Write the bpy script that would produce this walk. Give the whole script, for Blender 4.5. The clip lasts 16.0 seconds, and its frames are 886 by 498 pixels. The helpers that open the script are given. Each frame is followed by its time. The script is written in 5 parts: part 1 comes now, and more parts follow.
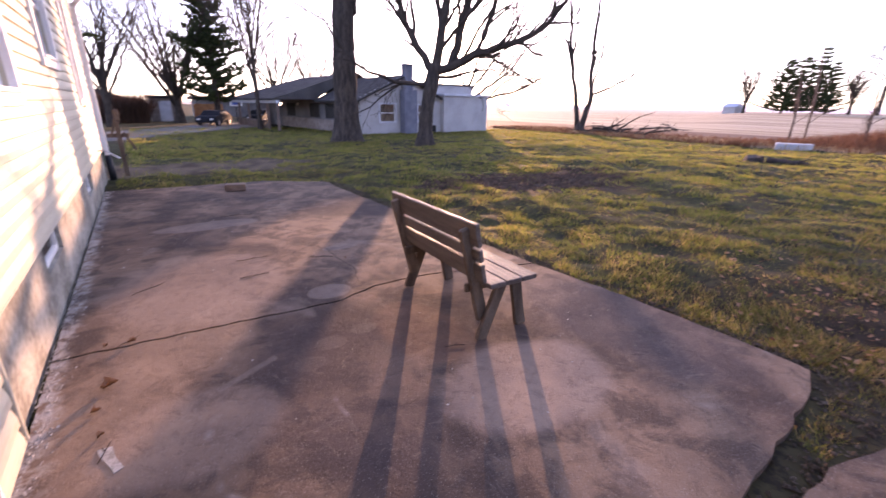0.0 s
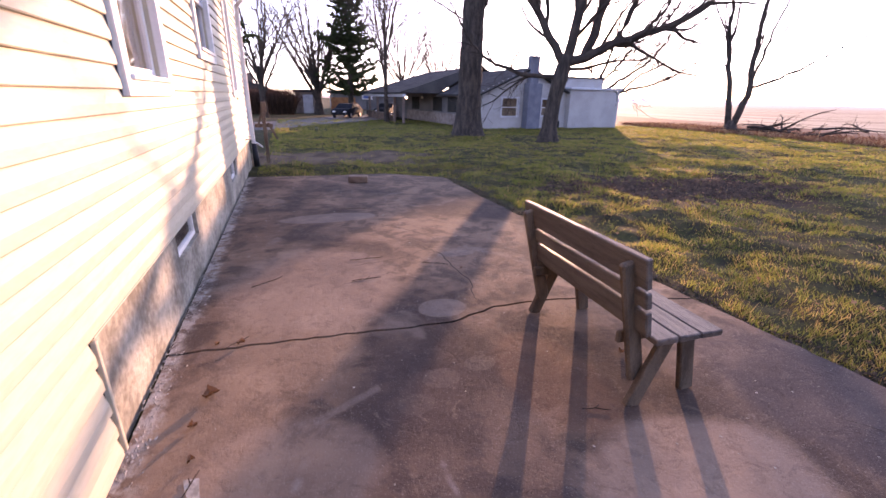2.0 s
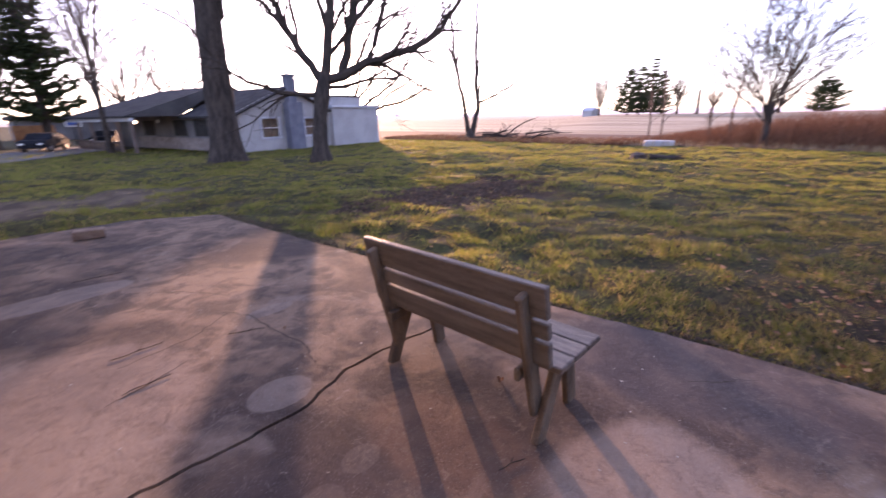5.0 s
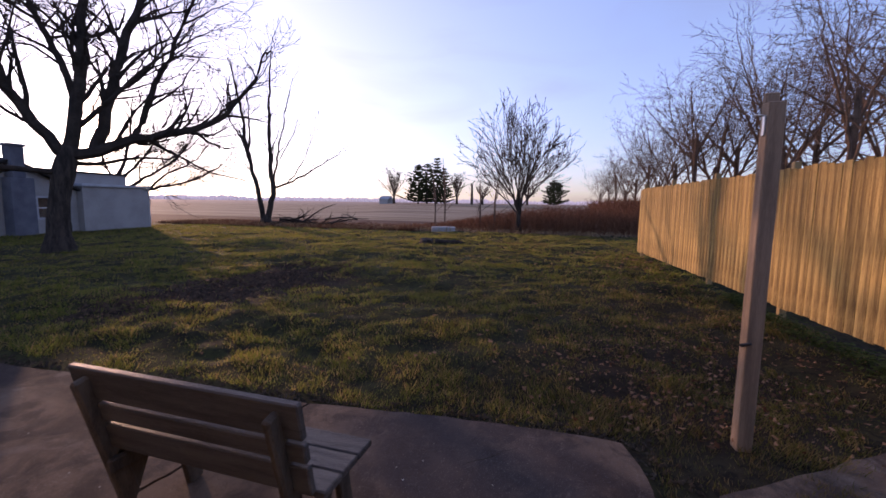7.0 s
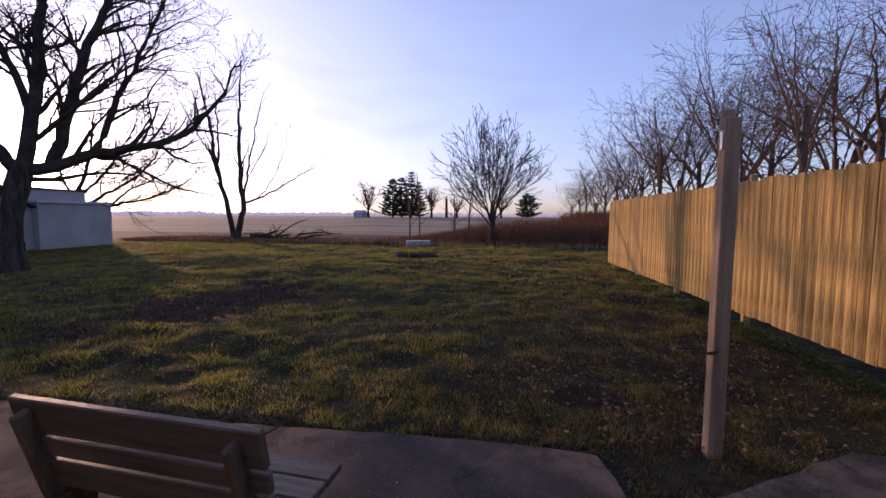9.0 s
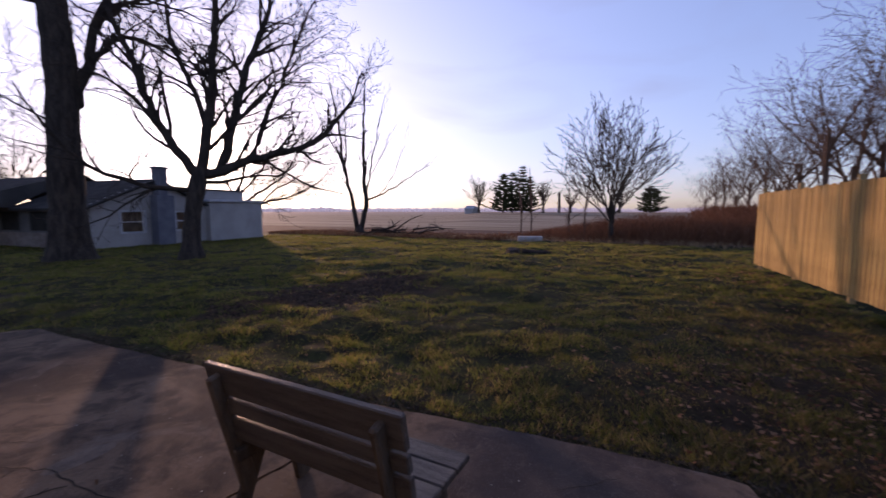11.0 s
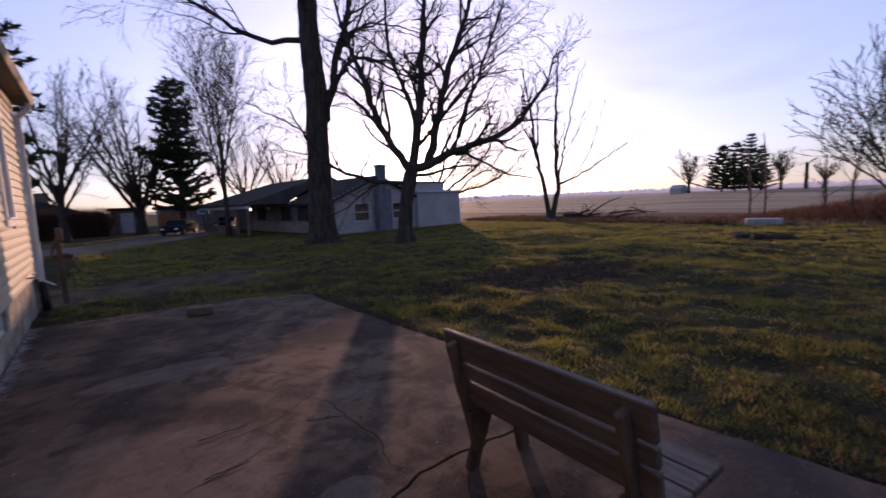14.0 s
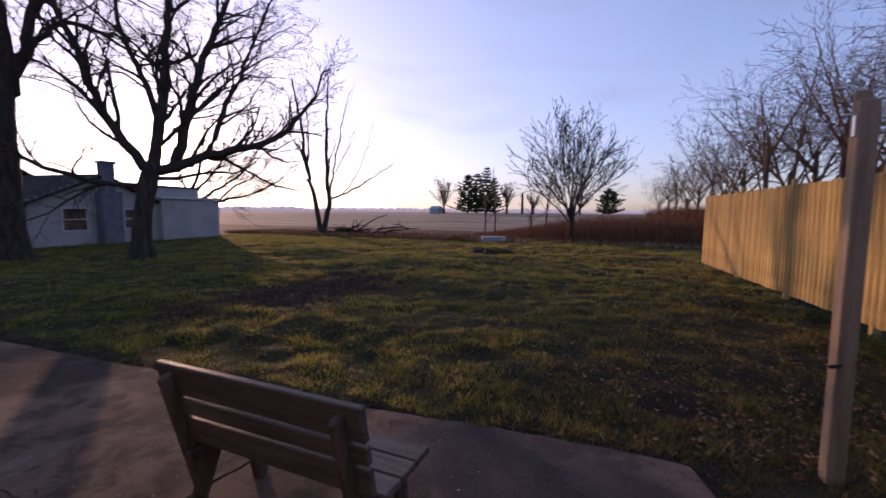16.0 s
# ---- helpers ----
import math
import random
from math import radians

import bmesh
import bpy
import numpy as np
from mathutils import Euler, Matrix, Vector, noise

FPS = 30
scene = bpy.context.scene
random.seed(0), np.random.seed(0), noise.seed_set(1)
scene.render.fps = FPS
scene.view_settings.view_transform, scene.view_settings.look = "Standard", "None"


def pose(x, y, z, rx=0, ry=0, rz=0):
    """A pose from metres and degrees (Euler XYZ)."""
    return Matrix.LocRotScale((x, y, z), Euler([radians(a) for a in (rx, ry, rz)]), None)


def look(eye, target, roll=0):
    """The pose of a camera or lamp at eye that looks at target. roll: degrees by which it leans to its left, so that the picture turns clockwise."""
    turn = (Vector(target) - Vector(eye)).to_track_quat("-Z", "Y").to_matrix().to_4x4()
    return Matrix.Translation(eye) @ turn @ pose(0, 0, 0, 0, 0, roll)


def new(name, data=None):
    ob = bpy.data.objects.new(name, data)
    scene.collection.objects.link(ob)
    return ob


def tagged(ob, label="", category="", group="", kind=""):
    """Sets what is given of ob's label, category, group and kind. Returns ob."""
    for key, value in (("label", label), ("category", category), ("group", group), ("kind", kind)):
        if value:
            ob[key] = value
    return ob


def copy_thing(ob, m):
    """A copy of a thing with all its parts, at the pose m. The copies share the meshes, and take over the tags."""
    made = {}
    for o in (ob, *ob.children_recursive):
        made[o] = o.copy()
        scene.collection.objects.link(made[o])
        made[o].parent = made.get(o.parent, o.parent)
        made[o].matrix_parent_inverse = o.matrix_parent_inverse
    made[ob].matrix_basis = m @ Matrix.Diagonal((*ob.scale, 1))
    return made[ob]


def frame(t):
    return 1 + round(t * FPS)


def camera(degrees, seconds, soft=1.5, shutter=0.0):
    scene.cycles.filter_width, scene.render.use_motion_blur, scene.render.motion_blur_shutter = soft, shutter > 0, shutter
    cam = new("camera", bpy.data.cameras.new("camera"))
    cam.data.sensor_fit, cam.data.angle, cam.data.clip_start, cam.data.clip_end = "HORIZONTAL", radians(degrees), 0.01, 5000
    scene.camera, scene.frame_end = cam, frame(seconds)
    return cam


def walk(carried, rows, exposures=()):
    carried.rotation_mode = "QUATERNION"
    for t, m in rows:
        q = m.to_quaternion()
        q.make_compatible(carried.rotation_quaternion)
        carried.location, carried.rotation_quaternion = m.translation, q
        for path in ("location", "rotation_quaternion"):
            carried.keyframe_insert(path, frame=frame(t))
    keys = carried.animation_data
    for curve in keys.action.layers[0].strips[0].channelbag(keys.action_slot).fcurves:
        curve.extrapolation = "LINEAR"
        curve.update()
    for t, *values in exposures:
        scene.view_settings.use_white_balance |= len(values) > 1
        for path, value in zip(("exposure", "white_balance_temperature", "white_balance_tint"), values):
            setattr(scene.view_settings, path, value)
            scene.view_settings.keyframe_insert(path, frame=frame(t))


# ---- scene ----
cam = camera(92.5, 16.0, shutter=0.4)
PATH = [
    (0, (0.685, -0.85, 1.52), (1.765, 0.705, 0.877), 0.9),
    (0.5, (0.735, -0.731, 1.502), (1.592, 0.924, 0.777), 1.3),
    (1, (0.839, -0.591, 1.51), (1.484, 1.182, 0.847), 1.1),
    (1.5, (0.866, -0.491, 1.481), (1.428, 1.297, 0.783), 1.9),
    (2, (0.815, -0.282, 1.497), (1.447, 1.492, 0.823), 1.1),
    (2.5, (0.757, -0.099, 1.505), (1.456, 1.647, 0.826), -0.8),
    (3, (0.784, 0.071, 1.477), (1.433, 1.831, 0.784), -1.9),
    (3.5, (0.847, 0.192, 1.469), (1.606, 1.912, 0.786), -0.6),
    (4, (0.851, 0.261, 1.471), (1.753, 1.899, 0.763), 1.0),
    (4.5, (0.812, 0.352, 1.485), (1.938, 1.854, 0.795), -0.2),
    (5, (0.824, 0.361, 1.492), (2.273, 1.602, 0.892), -1.0),
    (7.5, (1.006, 0.172, 1.58), (2.954, 0.587, 1.407), 0.7),
    (8, (1.013, 0.169, 1.578), (2.972, 0.538, 1.421), 0.2),
    (10.5, (0.997, 0.241, 1.577), (2.89, 0.859, 1.391), 1.0),
    (11, (0.986, 0.275, 1.585), (2.778, 1.145, 1.403), 0.0),
    (11.5, (0.971, 0.322, 1.579), (2.64, 1.408, 1.397), -0.1),
    (12, (0.946, 0.364, 1.57), (2.488, 1.622, 1.366), -0.6),
    (12.5, (0.921, 0.417, 1.561), (2.278, 1.872, 1.356), -0.8),
    (13, (0.877, 0.444, 1.556), (2.061, 2.041, 1.337), -1.1),
    (13.5, (0.837, 0.455, 1.561), (1.934, 2.112, 1.336), -0.6),
    (14, (0.88, 0.437, 1.55), (2.127, 1.983, 1.32), -2.3),
    (14.5, (0.903, 0.399, 1.55), (2.355, 1.755, 1.318), -0.6),
    (15, (0.923, 0.352, 1.557), (2.525, 1.528, 1.342), -0.4),
    (15.5, (0.953, 0.295, 1.561), (2.71, 1.231, 1.367), 0.2),
    (16, (0.959, 0.238, 1.567), (2.817, 0.957, 1.387), 0.5),
]
EXPOSURE = [(0, 1.28, 7600, 46), (5.0, 1.28, 7600, 46), (6.9, -0.52, 6950, 41), (8.2, -0.57, 6950, 41), (10.2, -0.78, 6950, 40), (16, -0.78, 7100, 42)]
walk(cam, [(t, look(eye, target, roll)) for t, eye, target, roll in PATH], EXPOSURE)

# ---------- world, sun ----------
SUN_AZ, SUN_EL = 36.4, 7.0
SKY_GAMMA, SKY_TINT = 0.6, (3.75, 4.45, 5.7, 1)
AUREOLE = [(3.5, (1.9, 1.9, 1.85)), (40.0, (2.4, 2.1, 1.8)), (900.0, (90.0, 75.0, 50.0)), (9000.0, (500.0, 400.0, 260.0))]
world = bpy.data.worlds.new("sky_world")
scene.world = world
world.use_nodes = True
wt = world.node_tree
sky = wt.nodes.new("ShaderNodeTexSky")
sky.sky_type, sky.sun_disc = "NISHITA", False
sky.sun_elevation, sky.sun_rotation = radians(SUN_EL), radians(SUN_AZ)
sky.air_density, sky.dust_density, sky.ozone_density = 1.0, 1.2, 3.0
az, el = radians(SUN_AZ), radians(SUN_EL)
SUN_DIR = Vector((math.sin(az) * math.cos(el), math.cos(az) * math.cos(el), math.sin(el)))


def wnode(kind, *ins, **props):
    """A node of the sky with its first inputs set or linked."""
    n = wt.nodes.new(kind)
    if "op" in props:
        n.operation = props["op"]
    if "blend" in props:
        n.data_type, n.blend_type = "RGBA", props["blend"]
    slots = (0, 6, 7) if "blend" in props else range(len(ins))
    for i, v in zip(slots, ins):
        if hasattr(v, "is_output"):
            wt.links.new(v, n.inputs[i])
        else:
            n.inputs[i].default_value = v
    return n


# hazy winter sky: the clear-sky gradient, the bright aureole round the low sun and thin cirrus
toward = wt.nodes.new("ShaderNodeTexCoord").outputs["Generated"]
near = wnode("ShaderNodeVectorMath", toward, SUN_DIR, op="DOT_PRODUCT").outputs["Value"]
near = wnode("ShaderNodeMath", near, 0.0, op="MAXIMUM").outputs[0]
soft_sky = wnode("ShaderNodeGamma", sky.outputs[0], SKY_GAMMA).outputs[0]
total = wnode("ShaderNodeMix", 1.0, soft_sky, SKY_TINT, blend="MULTIPLY").outputs[2]
# the sharpest terms paint the sun's disc and its glare into the sky
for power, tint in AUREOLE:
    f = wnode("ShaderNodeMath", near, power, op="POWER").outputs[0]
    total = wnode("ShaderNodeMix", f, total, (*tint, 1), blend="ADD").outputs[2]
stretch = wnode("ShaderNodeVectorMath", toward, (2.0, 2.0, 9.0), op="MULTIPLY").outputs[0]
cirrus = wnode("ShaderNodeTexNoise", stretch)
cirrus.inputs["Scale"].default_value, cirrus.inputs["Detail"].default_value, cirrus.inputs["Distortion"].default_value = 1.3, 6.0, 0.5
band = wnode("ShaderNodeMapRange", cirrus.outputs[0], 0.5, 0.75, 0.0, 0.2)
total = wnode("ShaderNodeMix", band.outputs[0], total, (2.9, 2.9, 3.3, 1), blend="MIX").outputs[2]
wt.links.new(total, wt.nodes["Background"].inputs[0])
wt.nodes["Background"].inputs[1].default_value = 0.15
sun = new("sun", bpy.data.lights.new("sun", "SUN"))
sun.data.energy, sun.data.angle, sun.data.color = 5.0, radians(0.55), (1.0, 0.7, 0.44)
sun.matrix_world = look(SUN_DIR * 100, (0, 0, 0))


# ---------- materials ----------
class Nodes:
    """Short-hand for building a node material."""

    def __init__(self, name):
        self.m = bpy.data.materials.new(name)
        self.m.use_nodes = True
        self.t = self.m.node_tree
        self.b = self.t.nodes["Principled BSDF"]
        self.pos = self.t.nodes.new("ShaderNodeTexCoord").outputs["Object"]

    def put(self, socket, v):
        if hasattr(v, "is_output"):
            self.t.links.new(v, socket)
        elif isinstance(v, (tuple, list)) and len(v) == 3 and socket.type == "RGBA":
            socket.default_value = (*v, 1)
        else:
            socket.default_value = v

    def math(self, op, a, b=0.0, clamp=False):
        n = self.t.nodes.new("ShaderNodeMath")
        n.operation, n.use_clamp = op, clamp
        self.put(n.inputs[0], a), self.put(n.inputs[1], b)
        return n.outputs[0]

    def scale(self, v, s):
        n = self.t.nodes.new("ShaderNodeVectorMath")
        n.operation = "MULTIPLY"
        self.put(n.inputs[0], v), self.put(n.inputs[1], s)
        return n.outputs[0]

    def noise(self, scale, detail=4.0, rough=0.55, vec=None, warp=0.0):
        n = self.t.nodes.new("ShaderNodeTexNoise")
        n.inputs["Scale"].default_value, n.inputs["Detail"].default_value = scale, detail
        n.inputs["Roughness"].default_value, n.inputs["Distortion"].default_value = rough, warp
        self.put(n.inputs["Vector"], vec or self.pos)
        return n.outputs[0]

    def step(self, v, lo, hi):
        n = self.t.nodes.new("ShaderNodeMapRange")
        n.interpolation_type = "SMOOTHSTEP"
        self.put(n.inputs[0], v)
        n.inputs[1].default_value, n.inputs[2].default_value = lo, hi
        return n.outputs[0]

    def mix(self, f, a, b, mode="MIX"):
        n = self.t.nodes.new("ShaderNodeMix")
        n.data_type, n.blend_type = "RGBA", mode
        self.put(n.inputs[0], f), self.put(n.inputs[6], a), self.put(n.inputs[7], b)
        return n.outputs[2]

    def xyz(self):
        n = self.t.nodes.new("ShaderNodeSeparateXYZ")
        self.t.links.new(self.pos, n.inputs[0])
        return n.outputs

    def random(self):
        return self.t.nodes.new("ShaderNodeObjectInfo").outputs["Random"]

    def island(self):
        return self.t.nodes.new("ShaderNodeNewGeometry").outputs["Random Per Island"]

    def bump(self, h, strength, dist=0.01):
        n = self.t.nodes.new("ShaderNodeBump")
        n.inputs["Strength"].default_value, n.inputs["Distance"].default_value = strength, dist
        self.put(n.inputs["Height"], h)
        self.t.links.new(n.outputs[0], self.b.inputs["Normal"])

    def done(self, color, rough=0.8, metal=0.0, spec=0.4):
        self.put(self.b.inputs["Base Color"], color)
        self.put(self.b.inputs["Roughness"], rough)
        self.b.inputs["Metallic"].default_value = metal
        self.b.inputs["Specular IOR Level"].default_value = spec
        return self.m


def plain(name, c1, c2, scale=3.0, fine=60.0, rough=0.8, bump=0.3, dist=0.006, stretch=None, vary=0.0, metal=0.0, spec=0.15, island=False):
    """Two colours mixed at a coarse and a fine scale, with relief."""
    n = Nodes(name)
    v = n.scale(n.pos, stretch) if stretch else n.pos
    a, b = n.noise(scale, 5, vec=v), n.noise(fine, 4, vec=v)
    f = n.step(n.math("ADD", n.math("MULTIPLY", a, 0.65), n.math("MULTIPLY", b, 0.35)), 0.36, 0.64)
    col = n.mix(f, c1, c2)
    if vary:
        r = n.island() if island else n.random()
        k = n.math("ADD", n.math("MULTIPLY", r, 2 * vary), 1 - vary)
        h = n.t.nodes.new("ShaderNodeHueSaturation")
        n.put(h.inputs["Value"], k), n.put(h.inputs["Color"], col)
        col = h.outputs[0]
    if bump:
        n.bump(b, bump, dist)
    return n.done(col, n.math("ADD", n.math("MULTIPLY", a, 0.2), rough - 0.1), metal, spec)


def lawn_colour(n):
    """Patchy winter grass: green, straw and bare dark spots, drier and painted darker for shade beyond the patio's near
    corner.
    """
    x, y, z = n.xyz()
    big, mid, fine = n.noise(0.35, 3), n.noise(1.7, 5, 0.6), n.noise(14.0, 4, 0.65)
    col = n.mix(n.step(mid, 0.38, 0.62), (0.02, 0.022, 0.009), (0.044, 0.045, 0.016))
    col = n.mix(n.math("MULTIPLY", n.step(big, 0.48, 0.7), 0.4), col, (0.06, 0.046, 0.022))
    # dry brown grass, with tree shade on the near lawn painted in too
    dry = n.math("SUBTRACT", 1.0, n.step(n.math("ADD", y, n.math("MULTIPLY", mid, 3.0)), 0.0, 5.5))
    dry = n.math("MULTIPLY", dry, n.math("SUBTRACT", 1.0, n.step(n.math("ADD", x, n.math("MULTIPLY", mid, 3.0)), 8.0, 13.0)))
    dry = n.math("ADD", n.math("MULTIPLY", dry, 0.75), n.math("MULTIPLY", n.step(big, 0.5, 0.66), 0.25))
    col = n.mix(n.math("MULTIPLY", dry, 0.7), col, (0.046, 0.031, 0.02))
    col = n.mix(n.math("MULTIPLY", n.step(fine, 0.46, 0.62), 0.8), col, (0.018, 0.013, 0.01))
    return col, mid, fine, dry


def ground_material():
    n = Nodes("ground")
    x, y, z = n.xyz()
    lawn, mid, fine, dry = lawn_colour(n)
    wob = n.math("MULTIPLY", n.math("SUBTRACT", n.noise(1.2, 5, 0.65), 0.5), 1.6)

    def blob(cx, cy, ax, ay, turn):
        c, s = math.cos(radians(turn)), math.sin(radians(turn))
        dx, dy = n.math("SUBTRACT", x, cx), n.math("SUBTRACT", y, cy)
        u = n.math("DIVIDE", n.math("ADD", n.math("MULTIPLY", dx, c), n.math("MULTIPLY", dy, s)), ax)
        v = n.math("DIVIDE", n.math("SUBTRACT", n.math("MULTIPLY", dy, c), n.math("MULTIPLY", dx, s)), ay)
        r = n.math("SQRT", n.math("ADD", n.math("MULTIPLY", u, u), n.math("MULTIPLY", v, v)))
        return n.math("SUBTRACT", 1.0, n.step(n.math("ADD", r, n.math("MULTIPLY", wob, 0.6)), 0.85, 1.05))

    soil = n.mix(n.step(fine, 0.35, 0.65), (0.02, 0.013, 0.009), (0.05, 0.033, 0.022))
    col = n.mix(blob(8.0, 5.8, 3.3, 1.5, -8), lawn, soil)
    col = n.mix(blob(1.6, 11.4, 3.4, 1.7, -10), col, n.mix(n.step(mid, 0.4, 0.6), (0.05, 0.035, 0.024), (0.1, 0.072, 0.048)))
    col = n.mix(n.math("MULTIPLY", blob(5.2, -1.0, 1.3, 1.1, 0), 0.75), col, soil)
    # beyond the lawn's edge: bare stubble field in long furrows
    edge = n.step(n.math("ADD", x, wob), 25.0, 26.2)
    rows = n.noise(0.5, 5, 0.6, vec=n.scale(n.pos, (1.0, 0.06, 1.0)))
    field = n.mix(n.step(rows, 0.35, 0.65), (0.21, 0.145, 0.09), (0.4, 0.3, 0.2))
    field = n.mix(n.step(x, 36.0, 38.5), (0.12, 0.07, 0.05), field)
    # haze put into the colour: the field pales with range
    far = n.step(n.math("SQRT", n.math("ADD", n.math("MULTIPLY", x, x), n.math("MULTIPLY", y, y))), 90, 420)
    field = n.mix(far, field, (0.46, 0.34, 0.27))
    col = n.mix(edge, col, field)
    n.bump(n.math("ADD", fine, n.math("MULTIPLY", mid, 0.7)), 0.6, 0.014)
    return n.done(col, 0.95, 0, 0.05)


def blade_material():
    """Thin backlit blades: some green, some straw, in clumps darkened to paint in shade."""
    n = Nodes("grass_blades")
    lawn, mid, fine, dry = lawn_colour(n)
    r = n.island()
    # noise clumps that carry shade between tufts as a darker colour
    tuft = n.step(n.noise(2.6, 5, 0.7), 0.5, 0.66)
    straw = n.step(n.math("ADD", r, n.math("MULTIPLY", dry, 0.2)), 0.66, 0.86)
    col = n.mix(straw, n.mix(0.35, lawn, (0.065, 0.085, 0.017)), (0.2, 0.14, 0.066))
    col = n.mix(n.math("MULTIPLY", tuft, 0.6), col, (0.032, 0.024, 0.014))
    glow = n.mix(straw, (0.38, 0.41, 0.085), (0.6, 0.44, 0.19))
    glow = n.mix(n.math("SUBTRACT", 0.75, n.math("MULTIPLY", tuft, 0.3)), col, glow)
    # near lawn dimmed again here: its shade is put into the colour
    glow = n.mix(n.math("MULTIPLY", dry, 0.6), glow, (0.1, 0.075, 0.036))
    d, tr, mx = (n.t.nodes.new(k) for k in ("ShaderNodeBsdfDiffuse", "ShaderNodeBsdfTranslucent", "ShaderNodeMixShader"))
    n.put(d.inputs[0], col), n.put(tr.inputs[0], glow)
    mx.inputs[0].default_value = 0.5
    n.t.links.new(d.outputs[0], mx.inputs[1]), n.t.links.new(tr.outputs[0], mx.inputs[2])
    n.t.links.new(mx.outputs[0], n.t.nodes["Material Output"].inputs[0])
    return n.m


def concrete_material():
    n = Nodes("patio_concrete")
    x, y, z = n.xyz()
    big, mid, fine = n.noise(0.7, 5, 0.6, warp=0.6), n.noise(3.2, 6, 0.65, warp=0.4), n.noise(70, 4, 0.7)
    col = n.mix(n.step(big, 0.36, 0.62), (0.052, 0.036, 0.03), (0.175, 0.114, 0.076))
    col = n.mix(n.math("MULTIPLY", n.step(mid, 0.46, 0.6), 0.68), col, (0.04, 0.03, 0.026))
    col = n.mix(n.math("MULTIPLY", n.step(n.noise(1.3, 4, 0.5, warp=1.0), 0.6, 0.68), 0.35), col, (0.23, 0.18, 0.145))

    def ring(cx, cy, rx, ry, lo=0.85, hi=1.05):
        u = n.math("DIVIDE", n.math("SUBTRACT", x, cx), rx)
        v = n.math("DIVIDE", n.math("SUBTRACT", y, cy), ry)
        r = n.math("ADD", n.math("ADD", n.math("MULTIPLY", u, u), n.math("MULTIPLY", v, v)), n.math("MULTIPLY", n.math("SUBTRACT", mid, 0.5), 0.5))
        return n.math("SUBTRACT", 1.0, n.step(r, lo, hi))

    # broad tan areas and damp dark stains, with sunlight and tree shadow painted in
    for cx, cy, rx, ry, k, tone in ((0.72, 2.45, 0.5, 0.8, 0.5, (0.25, 0.17, 0.115)), (0.35, 1.5, 0.35, 0.6, 0.45, (0.25, 0.17, 0.115)),
                                    (1.42, 1.2, 0.52, 0.85, 0.5, (0.05, 0.038, 0.037)), (3.45, 0.75, 0.5, 1.0, 0.55, (0.055, 0.045, 0.044)),
                                    (2.1, 1.45, 0.3, 0.5, 0.45, (0.13, 0.07, 0.045))):
        col = n.mix(n.math("MULTIPLY", ring(cx, cy, rx, ry, 0.55, 1.15), k), col, tone)
    bar = n.math("ABSOLUTE", n.math("SUBTRACT", n.math("SUBTRACT", y, 1.09), n.math("MULTIPLY", x, 0.48)))
    bar = n.math("MULTIPLY", n.math("SUBTRACT", 1.0, n.step(bar, 0.012, 0.042)), ring(0.97, 1.56, 0.19, 0.3, 0.9, 1.0))
    col = n.mix(n.math("MULTIPLY", bar, 0.38), col, (0.19, 0.155, 0.13))
    for cx, cy, rx, ry, k in ((1.78, 2.42, 0.19, 0.15, 0.6), (1.76, 1.68, 0.1, 0.08, 0.20), (1.5, 1.62, 0.11, 0.09, 0.15),
                              (1.2, 5.2, 0.62, 0.22, 0.6), (2.3, 3.5, 0.2, 0.09, 0.5), (2.3, 4.0, 0.12, 0.1, 0.20), (1.3, 1.45, 0.1, 0.08, 0.12)):
        col = n.mix(n.math("MULTIPLY", ring(cx, cy, rx, ry), k * 0.8), col, (0.19, 0.155, 0.13))
    # lighter tan patches, partly sunlit concrete put into the colour
    for cx, cy, rx, ry, k in ((2.32, 0.6, 0.6, 0.42, 0.6), (0.65, 1.2, 0.45, 0.36, 0.4), (0.9, 3.2, 0.75, 0.9, 0.4)):
        col = n.mix(n.math("MULTIPLY", ring(cx, cy, rx, ry, 0.6, 1.1), k), col, (0.26, 0.185, 0.14))
    arc = n.math("SUBTRACT", ring(1.0, 0.95, 0.32, 0.5, 0.9, 1.1), ring(1.0, 0.95, 0.3, 0.47, 0.85, 1.05))
    col = n.mix(n.math("MULTIPLY", n.math("MULTIPLY", arc, n.step(n.noise(2.5, 3), 0.5, 0.6)), 0.35, True), col, (0.28, 0.25, 0.23))
    # pale mineral crust and grit close to the foundation
    lime = n.math("MULTIPLY", n.math("SUBTRACT", 1.0, n.step(n.math("ADD", x, n.math("MULTIPLY", mid, 0.25)), 0.14, 0.26)), n.step(n.noise(9, 5, 0.7), 0.4, 0.6))
    col = n.mix(n.math("MULTIPLY", lime, 0.85), col, (0.36, 0.33, 0.29))
    # scuffs, ground-in dirt and hairline scratches
    grime = n.step(n.noise(9.0, 9, 0.75, warp=0.8), 0.48, 0.66)
    col = n.mix(n.math("MULTIPLY", grime, 0.3), col, (0.035, 0.027, 0.024))
    rub = n.step(n.noise(5.0, 8, 0.8, warp=1.5), 0.56, 0.68)
    col = n.mix(n.math("MULTIPLY", rub, 0.3), col, (0.24, 0.185, 0.15))
    for turn, sc in (((1.0, 9.0, 1.0), 3.0), ((11.0, 1.4, 1.0), 2.2)):
        hair = n.math("ABSOLUTE", n.math("SUBTRACT", n.noise(sc, 3, 0.5, vec=n.scale(n.pos, turn), warp=0.4), 0.5))
        hair = n.math("MULTIPLY", n.math("SUBTRACT", 1.0, n.step(hair, 0.0, 0.006)), n.step(n.noise(1.9, 3, 0.5), 0.5, 0.62))
        col = n.mix(n.math("MULTIPLY", hair, 0.3), col, (0.27, 0.23, 0.2))
